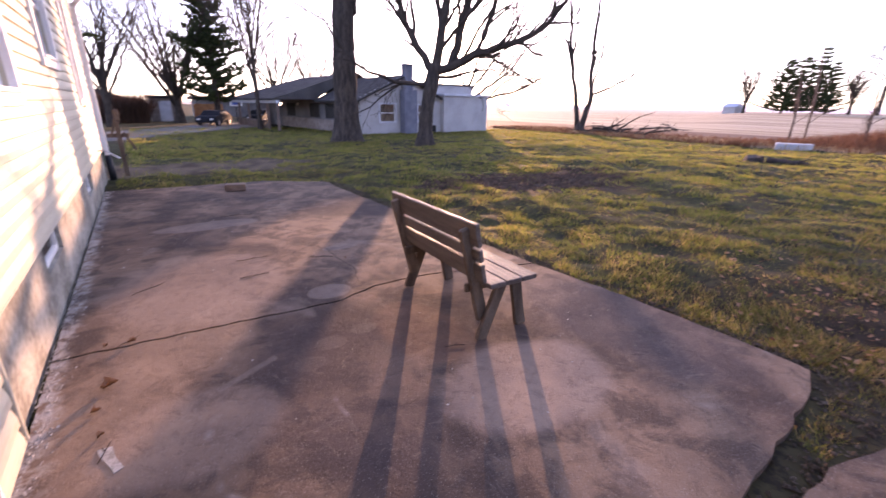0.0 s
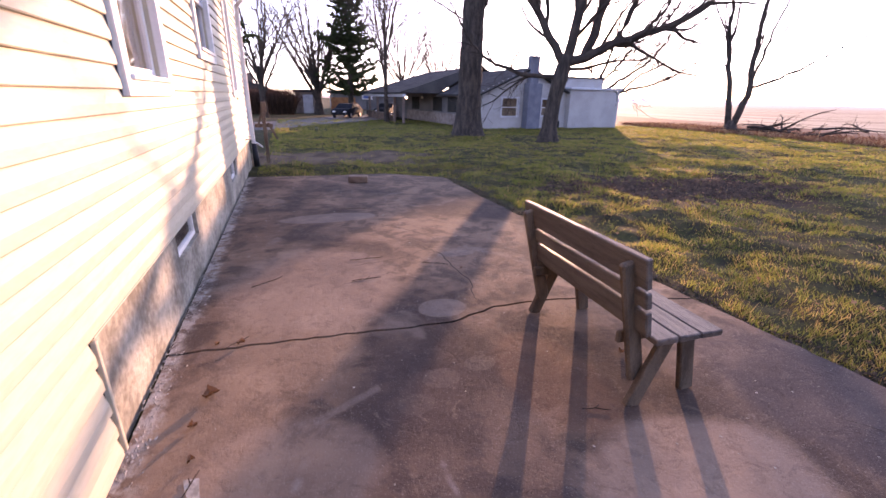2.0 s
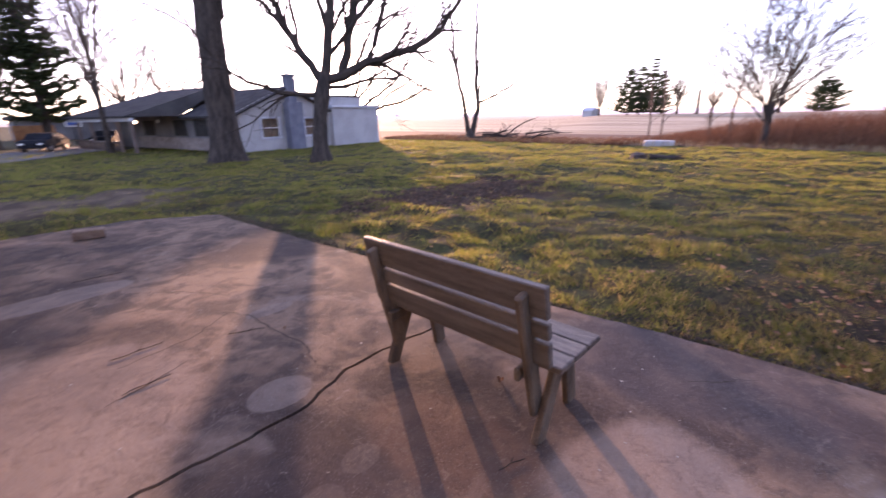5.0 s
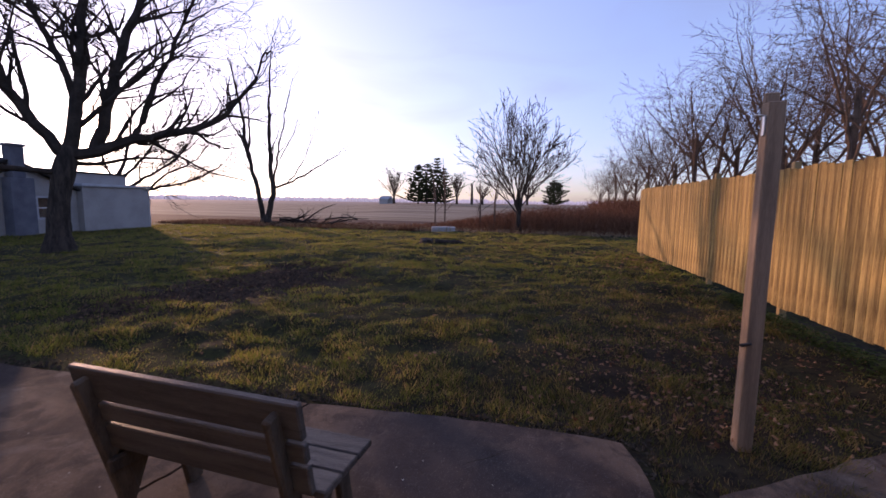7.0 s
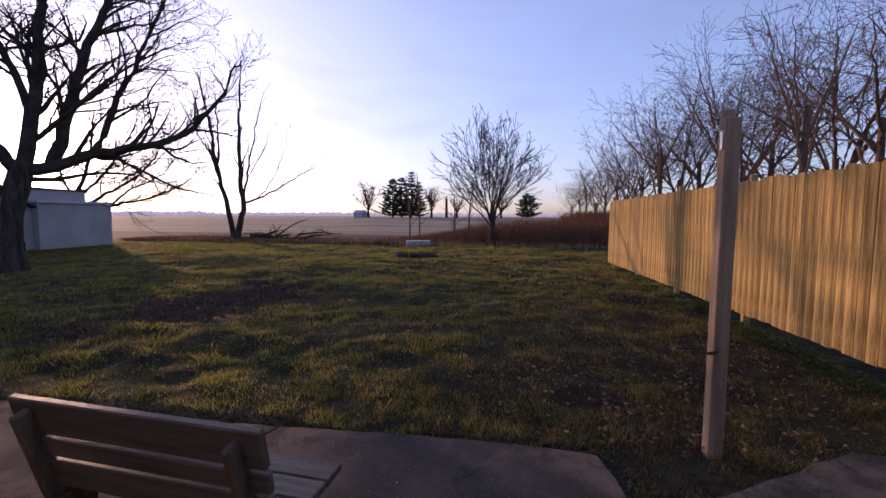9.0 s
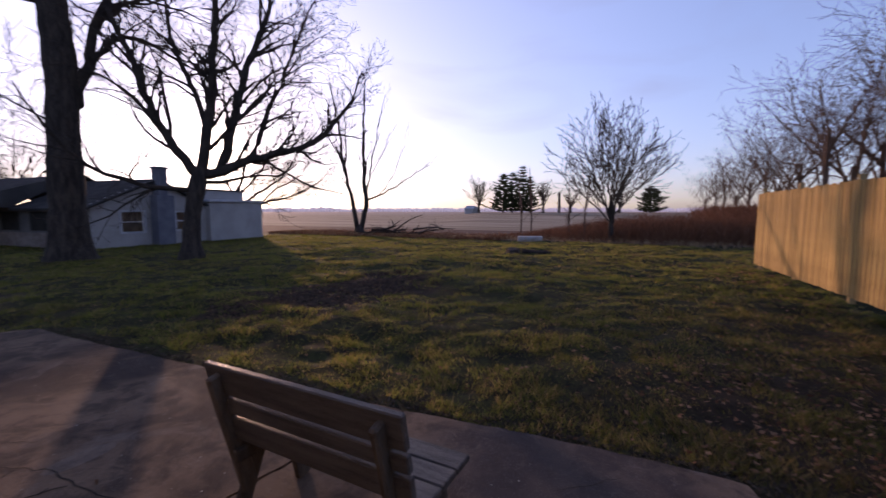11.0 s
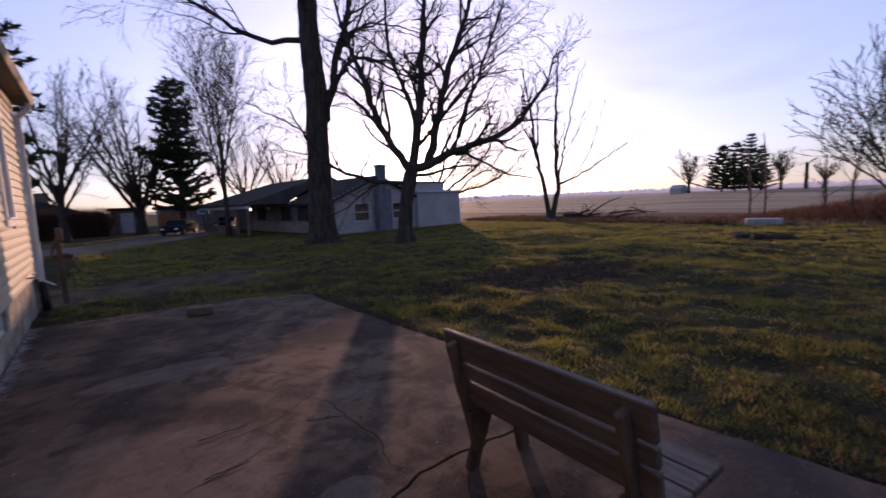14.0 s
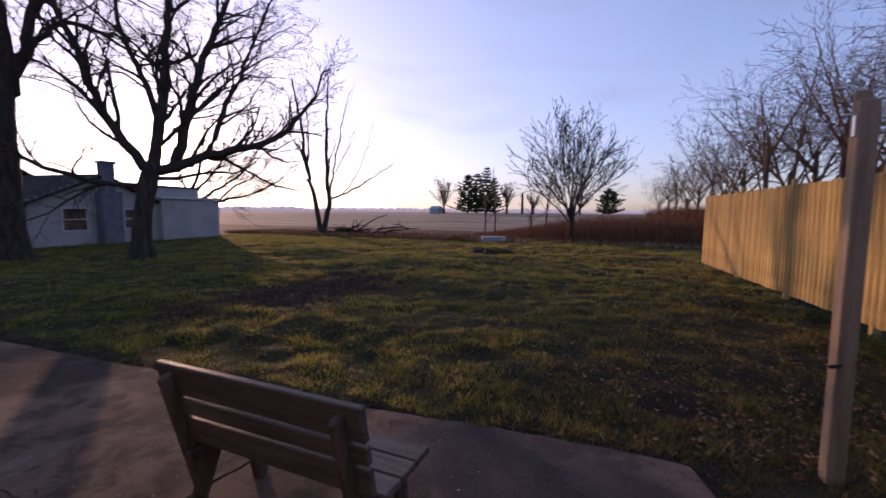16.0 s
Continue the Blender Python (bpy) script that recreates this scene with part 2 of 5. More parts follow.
    speck = n.step(n.noise(110, 2, 0.6), 0.6, 0.7)
    col = n.mix(n.math("MULTIPLY", speck, 0.3), col, (0.34, 0.3, 0.26))
    n.bump(n.math("ADD", n.math("ADD", fine, n.math("MULTIPLY", mid, 1.5)), n.math("MULTIPLY", grime, -0.5)), 0.5, 0.006)
    return n.done(col, n.math("ADD", n.math("MULTIPLY", mid, 0.3), 0.7), 0, 0.08)


def glass_material():
    n = Nodes("window_glass")
    n.b.inputs["Transmission Weight"].default_value = 1.0
    n.b.inputs["IOR"].default_value = 1.45
    return n.done((0.93, 0.95, 0.95), 0.02, 0, 0.5)


def leafy(name, c1, c2, trans=0.3):
    n = Nodes(name)
    col = n.mix(n.island(), c1, c2)
    d, tr, mx = (n.t.nodes.new(k) for k in ("ShaderNodeBsdfDiffuse", "ShaderNodeBsdfTranslucent", "ShaderNodeMixShader"))
    n.put(d.inputs[0], col), n.put(tr.inputs[0], col)
    mx.inputs[0].default_value = trans
    n.t.links.new(d.outputs[0], mx.inputs[1]), n.t.links.new(tr.outputs[0], mx.inputs[2])
    n.t.links.new(mx.outputs[0], n.t.nodes["Material Output"].inputs[0])
    return n.m


SOIL = plain("brown_soil", (0.035, 0.026, 0.019), (0.1, 0.075, 0.052), 6, 60, 0.95, 0.6, 0.01)
MULCH = plain("brown_wood_chips", (0.045, 0.029, 0.02), (0.125, 0.08, 0.055), 9, 60, 0.95, 0.5, 0.006)
GROUND = ground_material()
BLADES = blade_material()
CONCRETE = concrete_material()
GLASS = glass_material()
SIDING = plain("cream_vinyl_siding", (0.4, 0.36, 0.265), (0.48, 0.435, 0.33), 1.2, 45, 0.5, 0.12, 0.002, (1, 0.25, 1), 0.03)
WHITE = plain("white_trim", (0.66, 0.64, 0.6), (0.74, 0.72, 0.68), 2, 40, 0.5, 0.1, 0.002)
GREYTRIM = plain("grey_painted_frame", (0.4, 0.4, 0.41), (0.52, 0.52, 0.53), 3, 40, 0.5, 0.1, 0.002)
PARGING = plain("parged_foundation", (0.15, 0.135, 0.108), (0.36, 0.335, 0.275), 2.4, 22, 0.9, 0.9, 0.012)
SOFFIT = plain("brown_soffit", (0.16, 0.12, 0.09), (0.24, 0.18, 0.13), 3, 40, 0.6, 0.1, 0.003)
SHINGLE = plain("dark_asphalt_shingle", (0.03, 0.027, 0.026), (0.06, 0.054, 0.05), 1.5, 22, 0.95, 0.6, 0.02, spec=0.05)
PALEROOF = plain("pale_metal_roof", (0.32, 0.33, 0.36), (0.42, 0.43, 0.46), 1.5, 30, 0.6, 0.2, 0.01)
# near black, standing in for unlit interiors and shade in siding gaps
DARK = plain("dark_interior", (0.02, 0.018, 0.016), (0.04, 0.035, 0.03), 2, 20, 0.9, 0, 0)
CURTAIN = plain("tan_curtain", (0.3, 0.22, 0.14), (0.42, 0.32, 0.2), 4, 40, 0.9, 0.4, 0.02, (1, 8, 0.6))
BENCH = plain("taupe_painted_plank", (0.055, 0.046, 0.04), (0.135, 0.115, 0.1), 3.0, 40, 0.48, 0.7, 0.004, (8, 0.7, 8), 0.12, 0, 0.3)
SEATPLANK = plain("worn_seat_plank", (0.045, 0.033, 0.027), (0.12, 0.094, 0.078), 4.0, 45, 0.5, 0.8, 0.004, (8, 0.7, 8), 0.12, 0, 0.25)
BENCHLEG = plain("weathered_bench_lumber", (0.06, 0.042, 0.031), (0.14, 0.105, 0.076), 3, 50, 0.7, 0.7, 0.004, (5, 5, 0.8), 0.12)
BARK = plain("grey_brown_bark", (0.028, 0.022, 0.019), (0.085, 0.065, 0.052), 3, 14, 0.95, 1.0, 0.04, (2.5, 2.5, 0.5))
TWIG = plain("dark_twig_bark", (0.03, 0.023, 0.019), (0.065, 0.048, 0.037), 3, 20, 0.95, 0, 0)
WOODTWIG = plain("woodland_bark", (0.09, 0.058, 0.042), (0.2, 0.13, 0.092), 1.5, 20, 0.95, 0, 0)
NEEDLE = leafy("pine_needles", (0.025, 0.036, 0.018), (0.06, 0.075, 0.035), 0.25)
BRUSH = leafy("dry_red_brown_brush", (0.09, 0.04, 0.026), (0.26, 0.13, 0.075), 0.25)
SHRUB = leafy("dark_bare_shrub", (0.05, 0.028, 0.022), (0.12, 0.07, 0.05), 0.2)
STRAW = leafy("dry_straw_stems", (0.3, 0.2, 0.11), (0.42, 0.3, 0.18), 0.3)
IVY = leafy("ivy_leaves", (0.03, 0.045, 0.014), (0.085, 0.105, 0.035), 0.2)
LEAF = leafy("fallen_leaves", (0.08, 0.032, 0.017), (0.34, 0.2, 0.12), 0.25)
PICKET = plain("golden_pine_picket", (0.13, 0.074, 0.026), (0.5, 0.33, 0.115), 1.7, 26, 0.75, 0.7, 0.004, (7.5, 7.5, 0.36), 0.3)
FENCEPOST = plain("fence_rail_pine", (0.3, 0.2, 0.09), (0.42, 0.29, 0.14), 2, 30, 0.8, 0.3, 0.004, (6, 6, 0.6))
POST = plain("weathered_tan_post", (0.2, 0.14, 0.1), (0.33, 0.235, 0.165), 2.5, 30, 0.8, 0.4, 0.005, (7, 7, 0.6))
METAL = plain("zinc_hardware", (0.45, 0.45, 0.45), (0.6, 0.6, 0.6), 5, 60, 0.4, 0.1, 0.002, metal=0.9)
BLACK = plain("black_plastic", (0.015, 0.015, 0.016), (0.03, 0.03, 0.032), 5, 60, 0.5, 0.1, 0.002)
GREYWALL = plain("pale_grey_clapboard", (0.33, 0.31, 0.29), (0.41, 0.385, 0.365), 1, 20, 0.7, 0.2, 0.005)
BLUEGREY = plain("blue_grey_chimney", (0.12, 0.125, 0.15), (0.18, 0.185, 0.21), 2, 25, 0.8, 0.4, 0.01)
# darker GREYWALL; on the porch side wall it paints in the shade
DIMWALL = plain("dimmed_siding", (0.09, 0.083, 0.08), (0.15, 0.138, 0.13), 1, 20, 0.8, 0.2, 0.005)
SEAL = plain("stone_wainscot", (0.16, 0.12, 0.1), (0.26, 0.21, 0.18), 4, 20, 0.9, 0.6, 0.02)
DRIVE = plain("pale_gravel_drive", (0.075, 0.067, 0.062), (0.125, 0.113, 0.105), 1, 30, 0.95, 0.5, 0.02)
BLOCK = plain("old_brown_block", (0.12, 0.075, 0.055), (0.2, 0.14, 0.1), 8, 60, 0.9, 0.6, 0.006)
PALEBLOCK = plain("pale_concrete_block", (0.32, 0.31, 0.3), (0.44, 0.42, 0.4), 3, 40, 0.9, 0.4, 0.006)
CRACK = plain("crack_dirt", (0.02, 0.016, 0.012), (0.05, 0.038, 0.028), 12, 60, 0.95, 0.5, 0.006)
CHIP = plain("pale_paint_chips", (0.2, 0.18, 0.15), (0.38, 0.35, 0.31), 20, 90, 0.9, 0.3, 0.004)
CARPAINT = plain("dark_car_paint", (0.012, 0.012, 0.014), (0.02, 0.02, 0.024), 2, 40, 0.7, 0, 0, spec=0.06)
RUST = plain("orange_boards", (0.22, 0.09, 0.04), (0.32, 0.15, 0.065), 3, 30, 0.8, 0.3, 0.006)
BROWNWALL = plain("brown_siding", (0.11, 0.075, 0.06), (0.17, 0.12, 0.095), 2, 25, 0.8, 0.3, 0.006)
# distance haze painted in: pale base colour plus a faint glow
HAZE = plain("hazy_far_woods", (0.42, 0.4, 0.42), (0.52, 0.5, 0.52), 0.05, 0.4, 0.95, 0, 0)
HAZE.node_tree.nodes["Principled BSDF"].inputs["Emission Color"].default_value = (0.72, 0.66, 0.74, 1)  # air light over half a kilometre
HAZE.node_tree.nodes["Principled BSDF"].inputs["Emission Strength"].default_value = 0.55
BLUE = plain("blue_paint", (0.05, 0.12, 0.35), (0.07, 0.15, 0.4), 3, 30, 0.5, 0, 0)


# ---------- mesh helpers ----------
def mesh_ob(name, verts, faces, material, parent=None, label="", smooth=False):
    me = bpy.data.meshes.new(name)
    me.from_pydata(verts, [], faces)
    if smooth:
        me.polygons.foreach_set("use_smooth", [True] * len(me.polygons))
    me.materials.append(material)
    ob = new(name, me)
    ob.parent = parent
    return tagged(ob, label)


def part(name, bm, material, parent, label="", smooth=False):
    me = bpy.data.meshes.new(name)
    bmesh.ops.recalc_face_normals(bm, faces=bm.faces[:])
    bm.to_mesh(me)
    bm.free()
    if smooth:
        me.polygons.foreach_set("use_smooth", [True] * len(me.polygons))
    me.materials.append(material)
    ob = new(name, me)
    ob.parent = parent
    return tagged(ob, label)


def box(x0, x1, y0, y1, z0, z1, bevel=0.0, m=None, bm=None):
    """A box, bevelled where asked, added to bm."""
    bm = bm or bmesh.new()
    mat4 = Matrix.Translation(((x0 + x1) / 2, (y0 + y1) / 2, (z0 + z1) / 2)) @ Matrix.Diagonal((abs(x1 - x0), abs(y1 - y0), abs(z1 - z0), 1))
    if m:
        mat4 = m @ mat4
    r = bmesh.ops.create_cube(bm, size=1, matrix=mat4)
    if bevel:
        edges = list({e for v in r["verts"] for e in v.link_edges})
        bmesh.ops.bevel(bm, geom=edges, offset=bevel, segments=1, affect="EDGES", profile=0.5)
    return bm


def beam(a, b, width, thick, bevel=0.004, up=(0, 1, 0), bm=None):
    """A board from a to b; thick is measured along up, width across it."""
    a, b = Vector(a), Vector(b)
    zax = (b - a).normalized()
    yax = Vector(up)
    yax = (yax - zax * yax.dot(zax)).normalized()
    xax = yax.cross(zax)
    m = Matrix((xax, yax, zax)).transposed().to_4x4()
    m.translation = (a + b) / 2
    le = (b - a).length
    return box(-width / 2, width / 2, -thick / 2, thick / 2, -le / 2, le / 2, bevel, m, bm)


def rod(a, b, r0, r1=None, sides=8, bm=None):
    bm = bm or bmesh.new()
    a, b = Vector(a), Vector(b)
    q = (b - a).to_track_quat("Z", "Y").to_matrix().to_4x4()
    q.translation = (a + b) / 2
    bmesh.ops.create_cone(bm, cap_ends=True, segments=sides, radius1=r0, radius2=r0 if r1 is None else r1, depth=(b - a).length, matrix=q)
    return bm


def prism(points, z0, z1, bm=None):
    """A flat slab over an outline."""
    bm = bm or bmesh.new()
    top = [bm.verts.new((x, y, z1)) for x, y in points]
    low = [bm.verts.new((x, y, z0)) for x, y in points]
    bm.faces.new(top)
    bm.faces.new(low[::-1])
    for i in range(len(points)):
        j = (i + 1) % len(points)
        bm.faces.new((top[i], low[i], low[j], top[j]))
    return bm


def rough_line(points, step, amount, seed):
    """A polyline cut into short steps that stray a little from it."""
    rng = random.Random(seed)
    out = []
    for (ax, ay), (bx, by) in zip(points, points[1:]):
        n = max(1, int(math.hypot(bx - ax, by - ay) / step))
        for i in range(n):
            k = i / n
            j = amount if i else amount * 0.4
            out.append((ax + (bx - ax) * k + rng.uniform(-j, j), ay + (by - ay) * k + rng.uniform(-j, j)))
    out.append(points[-1])
    return out


def empty(name, label, category, group="", at=(0, 0, 0)):
    ob = new(name)
    ob.location = at
    ob.empty_display_size = 0.2
    return tagged(ob, label, category, group)


def smoothstep(a, b, v):
    v = np.clip((v - a) / (b - a), 0, 1)
    return v * v * (3 - 2 * v)


def ground_z(x, y):
    """Height of the ground: nearly level, with a low rise far off beside the farm."""
    r = np.hypot(x, y)
    a = np.degrees(np.arctan2(x, y))
    rise = smoothstep(62, 70, a) * (1 - smoothstep(120, 150, a)) * smoothstep(45, 105, r) * (1 - smoothstep(140, 260, r))
    return -0.04 - 0.16 * smoothstep(6, 30, r) + 1.1 * rise


LATTICE = np.random.default_rng(17).uniform(-1, 1, (256, 256))


def value_noise(x, y, scale, shift=0):
    """Smooth lattice noise from -1 to 1, for arrays or single numbers."""
    u, v = np.asarray(x, float) * scale + 37.3 * (shift + 1), np.asarray(y, float) * scale + 11.7 * (shift + 1)
    i, j = np.floor(u).astype(int), np.floor(v).astype(int)
    f, g = u - i, v - j
    f, g = f * f * (3 - 2 * f), g * g * (3 - 2 * g)
    c = lambda a, b: LATTICE[(i + a) & 255, (j + b) & 255]
    return (c(0, 0) * (1 - f) + c(1, 0) * f) * (1 - g) + (c(0, 1) * (1 - f) + c(1, 1) * f) * g


def lawn_z(x, y):
    """The ground with the hummocks of the lawn, level beside the slabs and the drive."""
    x, y = np.asarray(x, float), np.asarray(y, float)
    off = np.maximum(x - 3.86, y - (8.4 - np.clip(x - 2.6, 0, 1.1) * 0.7))
    off = np.where(y < -0.45, x - 4.3, off)
    a = smoothstep(0.0, 0.7, off) * (1 - smoothstep(16, 20, y)) * (1 - smoothstep(24, 30, np.hypot(x, y)))
    h = 0.07 * value_noise(x, y, 0.45) + 0.042 * value_noise(x, y, 1.25, 1) + 0.03 * value_noise(x, y, 3.4, 2)
    return ground_z(x, y) + a * h


# ---------- ground ----------
def build_ground():
    radii = [0, 1, 2]
    while radii[-1] < 30:
        radii.append(radii[-1] * 1.0125)
    radii += [33, 39, 46, 55, 65, 78, 92, 105, 120, 140, 170, 210, 270, 350, 500, 800, 1400, 2600, 4200]
    n = 720
    rr, aa = np.meshgrid(radii[1:], np.arange(n) * 2 * math.pi / n, indexing="ij")
    gx, gy = (rr * np.sin(aa)).ravel(), (rr * np.cos(aa)).ravel()
    verts = [(0, 0, float(ground_z(0, 0.01)))] + np.stack([gx, gy, lawn_z(gx, gy)], 1).tolist()
    faces = []
    for i in range(n):
        faces.append((0, 1 + (i + 1) % n, 1 + i))
    for k in range(len(radii) - 2):
        o, p = 1 + k * n, 1 + (k + 1) * n
        for i in range(n):
            j = (i + 1) % n
            faces.append((o + i, o + j, p + j, p + i))
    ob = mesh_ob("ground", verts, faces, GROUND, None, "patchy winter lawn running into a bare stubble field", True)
    tagged(ob, category="ground", kind="structure")


build_ground()

# ---------- patio ----------
CRACKLINE = [(0.0, 2.33), (0.52, 2.29), (0.97, 2.26), (1.37, 2.22), (1.8, 2.2), (2.16, 2.32), (2.53, 2.3), (2.85, 2.26), (3.3, 2.1), (3.76, 1.97)]
crack = rough_line(CRACKLINE, 0.06, 0.011, 4)
patio = empty("patio", "stained brown concrete patio slab with a long crack", "patio")
tagged(patio, kind="structure")
north = [(x, y + 0.011) for x, y in crack] + rough_line([(3.76, 2.0), (3.67, 4.8), (3.62, 6.84), (3.64, 7.62), (2.62, 8.34), (1.22, 8.41), (0.0, 8.5)], 0.12, 0.012, 5)[1:]
south = [(x, y - 0.012) for x, y in crack][::-1] + rough_line([(0.0, -0.44), (1.2, -0.46), (2.55, -0.46), (3.6, -0.38), (3.84, -0.3), (3.87, 0.1), (3.86, 0.9), (3.77, 1.9)], 0.1, 0.012, 6)
cr = [(x, y + 0.03) for x, y in crack] + [(x, y - 0.03) for x, y in crack][::-1]
part("crack_soil", prism(cr, -0.13, -0.03), CRACK, patio)
part("slab", prism(north, -0.14, 0.0), CONCRETE, patio)
part("slab", prism(south, -0.14, 0.0), CONCRETE, patio)
part("slab", prism(rough_line([(0.0, -6.0), (4.3, -6.0), (4.25, -2.0), (3.45, -0.75), (3.0, -0.62), (0.0, -0.58), (0.0, -6.0)], 0.12, 0.012, 7)[:-1], -0.14, -0.012), CONCRETE, patio)


def thin_crack(points, w, seed):
    pts = rough_line(points, 0.05, 0.012, seed)
    verts, faces = [], []
    for i, (x, y) in enumerate(pts):
        k = w * (0.4 + 0.6 * math.sin(math.pi * (i + 0.5) / len(pts)))
        a, b = pts[max(0, i - 1)], pts[min(len(pts) - 1, i + 1)]
        t = Vector((b[0] - a[0], b[1] - a[1])).normalized()
        verts += [(x - t.y * k, y + t.x * k, 0.002), (x + t.y * k, y - t.x * k, 0.002)]
        if i:
            faces.append((2 * i - 2, 2 * i - 1, 2 * i + 1, 2 * i))
    mesh_ob("crack", verts, faces, CRACK, patio)


thin_crack([(2.15, 2.32), (2.08, 2.5), (2.18, 2.84), (2.14, 3.2), (2.15, 3.5), (2.0, 3.9)], 0.006, 11)
thin_crack([(1.25, 3.45), (1.7, 3.5), (2.1, 3.75)], 0.004, 12)
thin_crack([(1.1, 3.05), (1.6, 3.2)], 0.004, 13)
thin_crack([(1.6, 4.9), (2.0, 4.5), (2.3, 3.95)], 0.004, 14)
thin_crack([(1.55, 5.7), (2.0, 5.65)], 0.005, 15)
thin_crack([(3.3, 0.7), (3.6, 0.35)], 0.003, 16)

# ---------- the house beside the patio ----------
house = empty("house", "cream vinyl-sided house with parged foundation and white window trim", "house")
Y0, Y1, BASE, EAVE = -7.0, 10.1, 0.57, 3.36
LAP = 0.117
WINDOWS = [(2.67, 3.52, 1.57, 2.95), (5.2, 6.14, 1.93, 3.0), (7.95, 8.5, 1.53, 3.14)]
CELLARS = [(3.1, 3.86, 0.31), (6.5, 7.16, 0.27)]
STEP_Y = 1.53


def wall_pieces(bm, x0, x1, z0, z1, holes):
    """A wall along y, with its openings left free."""
    y = Y0
    for a, b, lo, hi in sorted(holes):
        box(x0, x1, y, a, z0, z1, bm=bm)
        if lo > z0:
            box(x0, x1, a, b, z0, lo, bm=bm)
        if hi < z1:
            box(x0, x1, a, b, hi, z1, bm=bm)
        y = b
    box(x0, x1, y, Y1, z0, z1, bm=bm)
    return bm


part("foundation", wall_pieces(bmesh.new(), -0.28, -0.035, -0.2, BASE + 0.02, [(a, b, lo, BASE + 0.02) for a, b, lo in CELLARS]), PARGING, house, "rough grey parged foundation")
part("wall", wall_pieces(bmesh.new(), -0.2, -0.022, BASE + 0.022, EAVE + 0.06, WINDOWS), SIDING, house)
part("back_wall", box(-7.0, -6.8, Y0, Y1, -0.2, EAVE), SIDING, house)
part("end_wall", box(-6.8, -0.29, Y1 - 0.2, Y1 - 0.004, -0.2, EAVE), SIDING, house)
part("end_wall", box(-6.8, -0.29, Y0 + 0.004, Y0 + 0.2, -0.2, EAVE), SIDING, house)
part("floor_deck", box(-6.8, -0.21, Y0 + 0.21, Y1 - 0.21, 0.62, 0.7), DARK, house)

BOARDS = {}


def siding_board(y0, y1, z):
    """One lapped course: thin at its top, rolled out at its lower lip."""
    key = round(y1 - y0, 3)
    if key not in BOARDS:
        le = y1 - y0
        prof = [(-0.021, 0.0), (0.0, 0.0), (0.004, 0.006), (0.002, 0.05), (-0.015, LAP + 0.004), (-0.021, LAP + 0.004)]
        verts = [(x, 0, zz) for x, zz in prof] + [(x, le, zz) for x, zz in prof]
        k = len(prof)
        faces = [(i, (i + 1) % k, k + (i + 1) % k, k + i) for i in range(k)] + [tuple(range(k))[::-1], tuple(range(k, 2 * k))]
        me = bpy.data.meshes.new("siding_board")
        me.from_pydata(verts, [], faces)
        me.materials.append(SIDING)
        BOARDS[key] = me
    ob = new("siding_board", BOARDS[key])
    ob.location = (0, y0, z)
    ob.parent = house


z = BASE
while z < EAVE - 0.03:
    cuts = sorted((a - 0.118, b + 0.1) for a, b, lo, hi in WINDOWS if lo - 0.1 < z + LAP * 0.6 and hi + 0.1 > z + LAP * 0.4)
    y = Y0
    for a, b in cuts:
        siding_board(y, a, z)
        y = b
    siding_board(y, Y1, z)
    z += LAP
z = BASE - LAP
while z > -0.05:
    siding_board(Y0, STEP_Y, z)
    z -= LAP
# dark strip painted as the shade behind the cut board ends
part("corner_gap_shade", box(-0.034, -0.012, STEP_Y + 0.001, STEP_Y + 0.018, 0.0, BASE - 0.02), DARK, house)
part("corner_channel", box(-0.034, 0.007, STEP_Y + 0.019, STEP_Y + 0.042, 0.0, BASE - 0.016, 0.003), SIDING, house)
part("corner_trim", box(-0.1, 0.012, Y1 - 0.09, Y1 + 0.012, BASE, EAVE, 0.004), WHITE, house)
part("starter_strip", box(-0.034, 0.004, STEP_Y + 0.03, Y1 - 0.09, BASE - 0.008, BASE - 0.001, 0.002), SIDING, house)


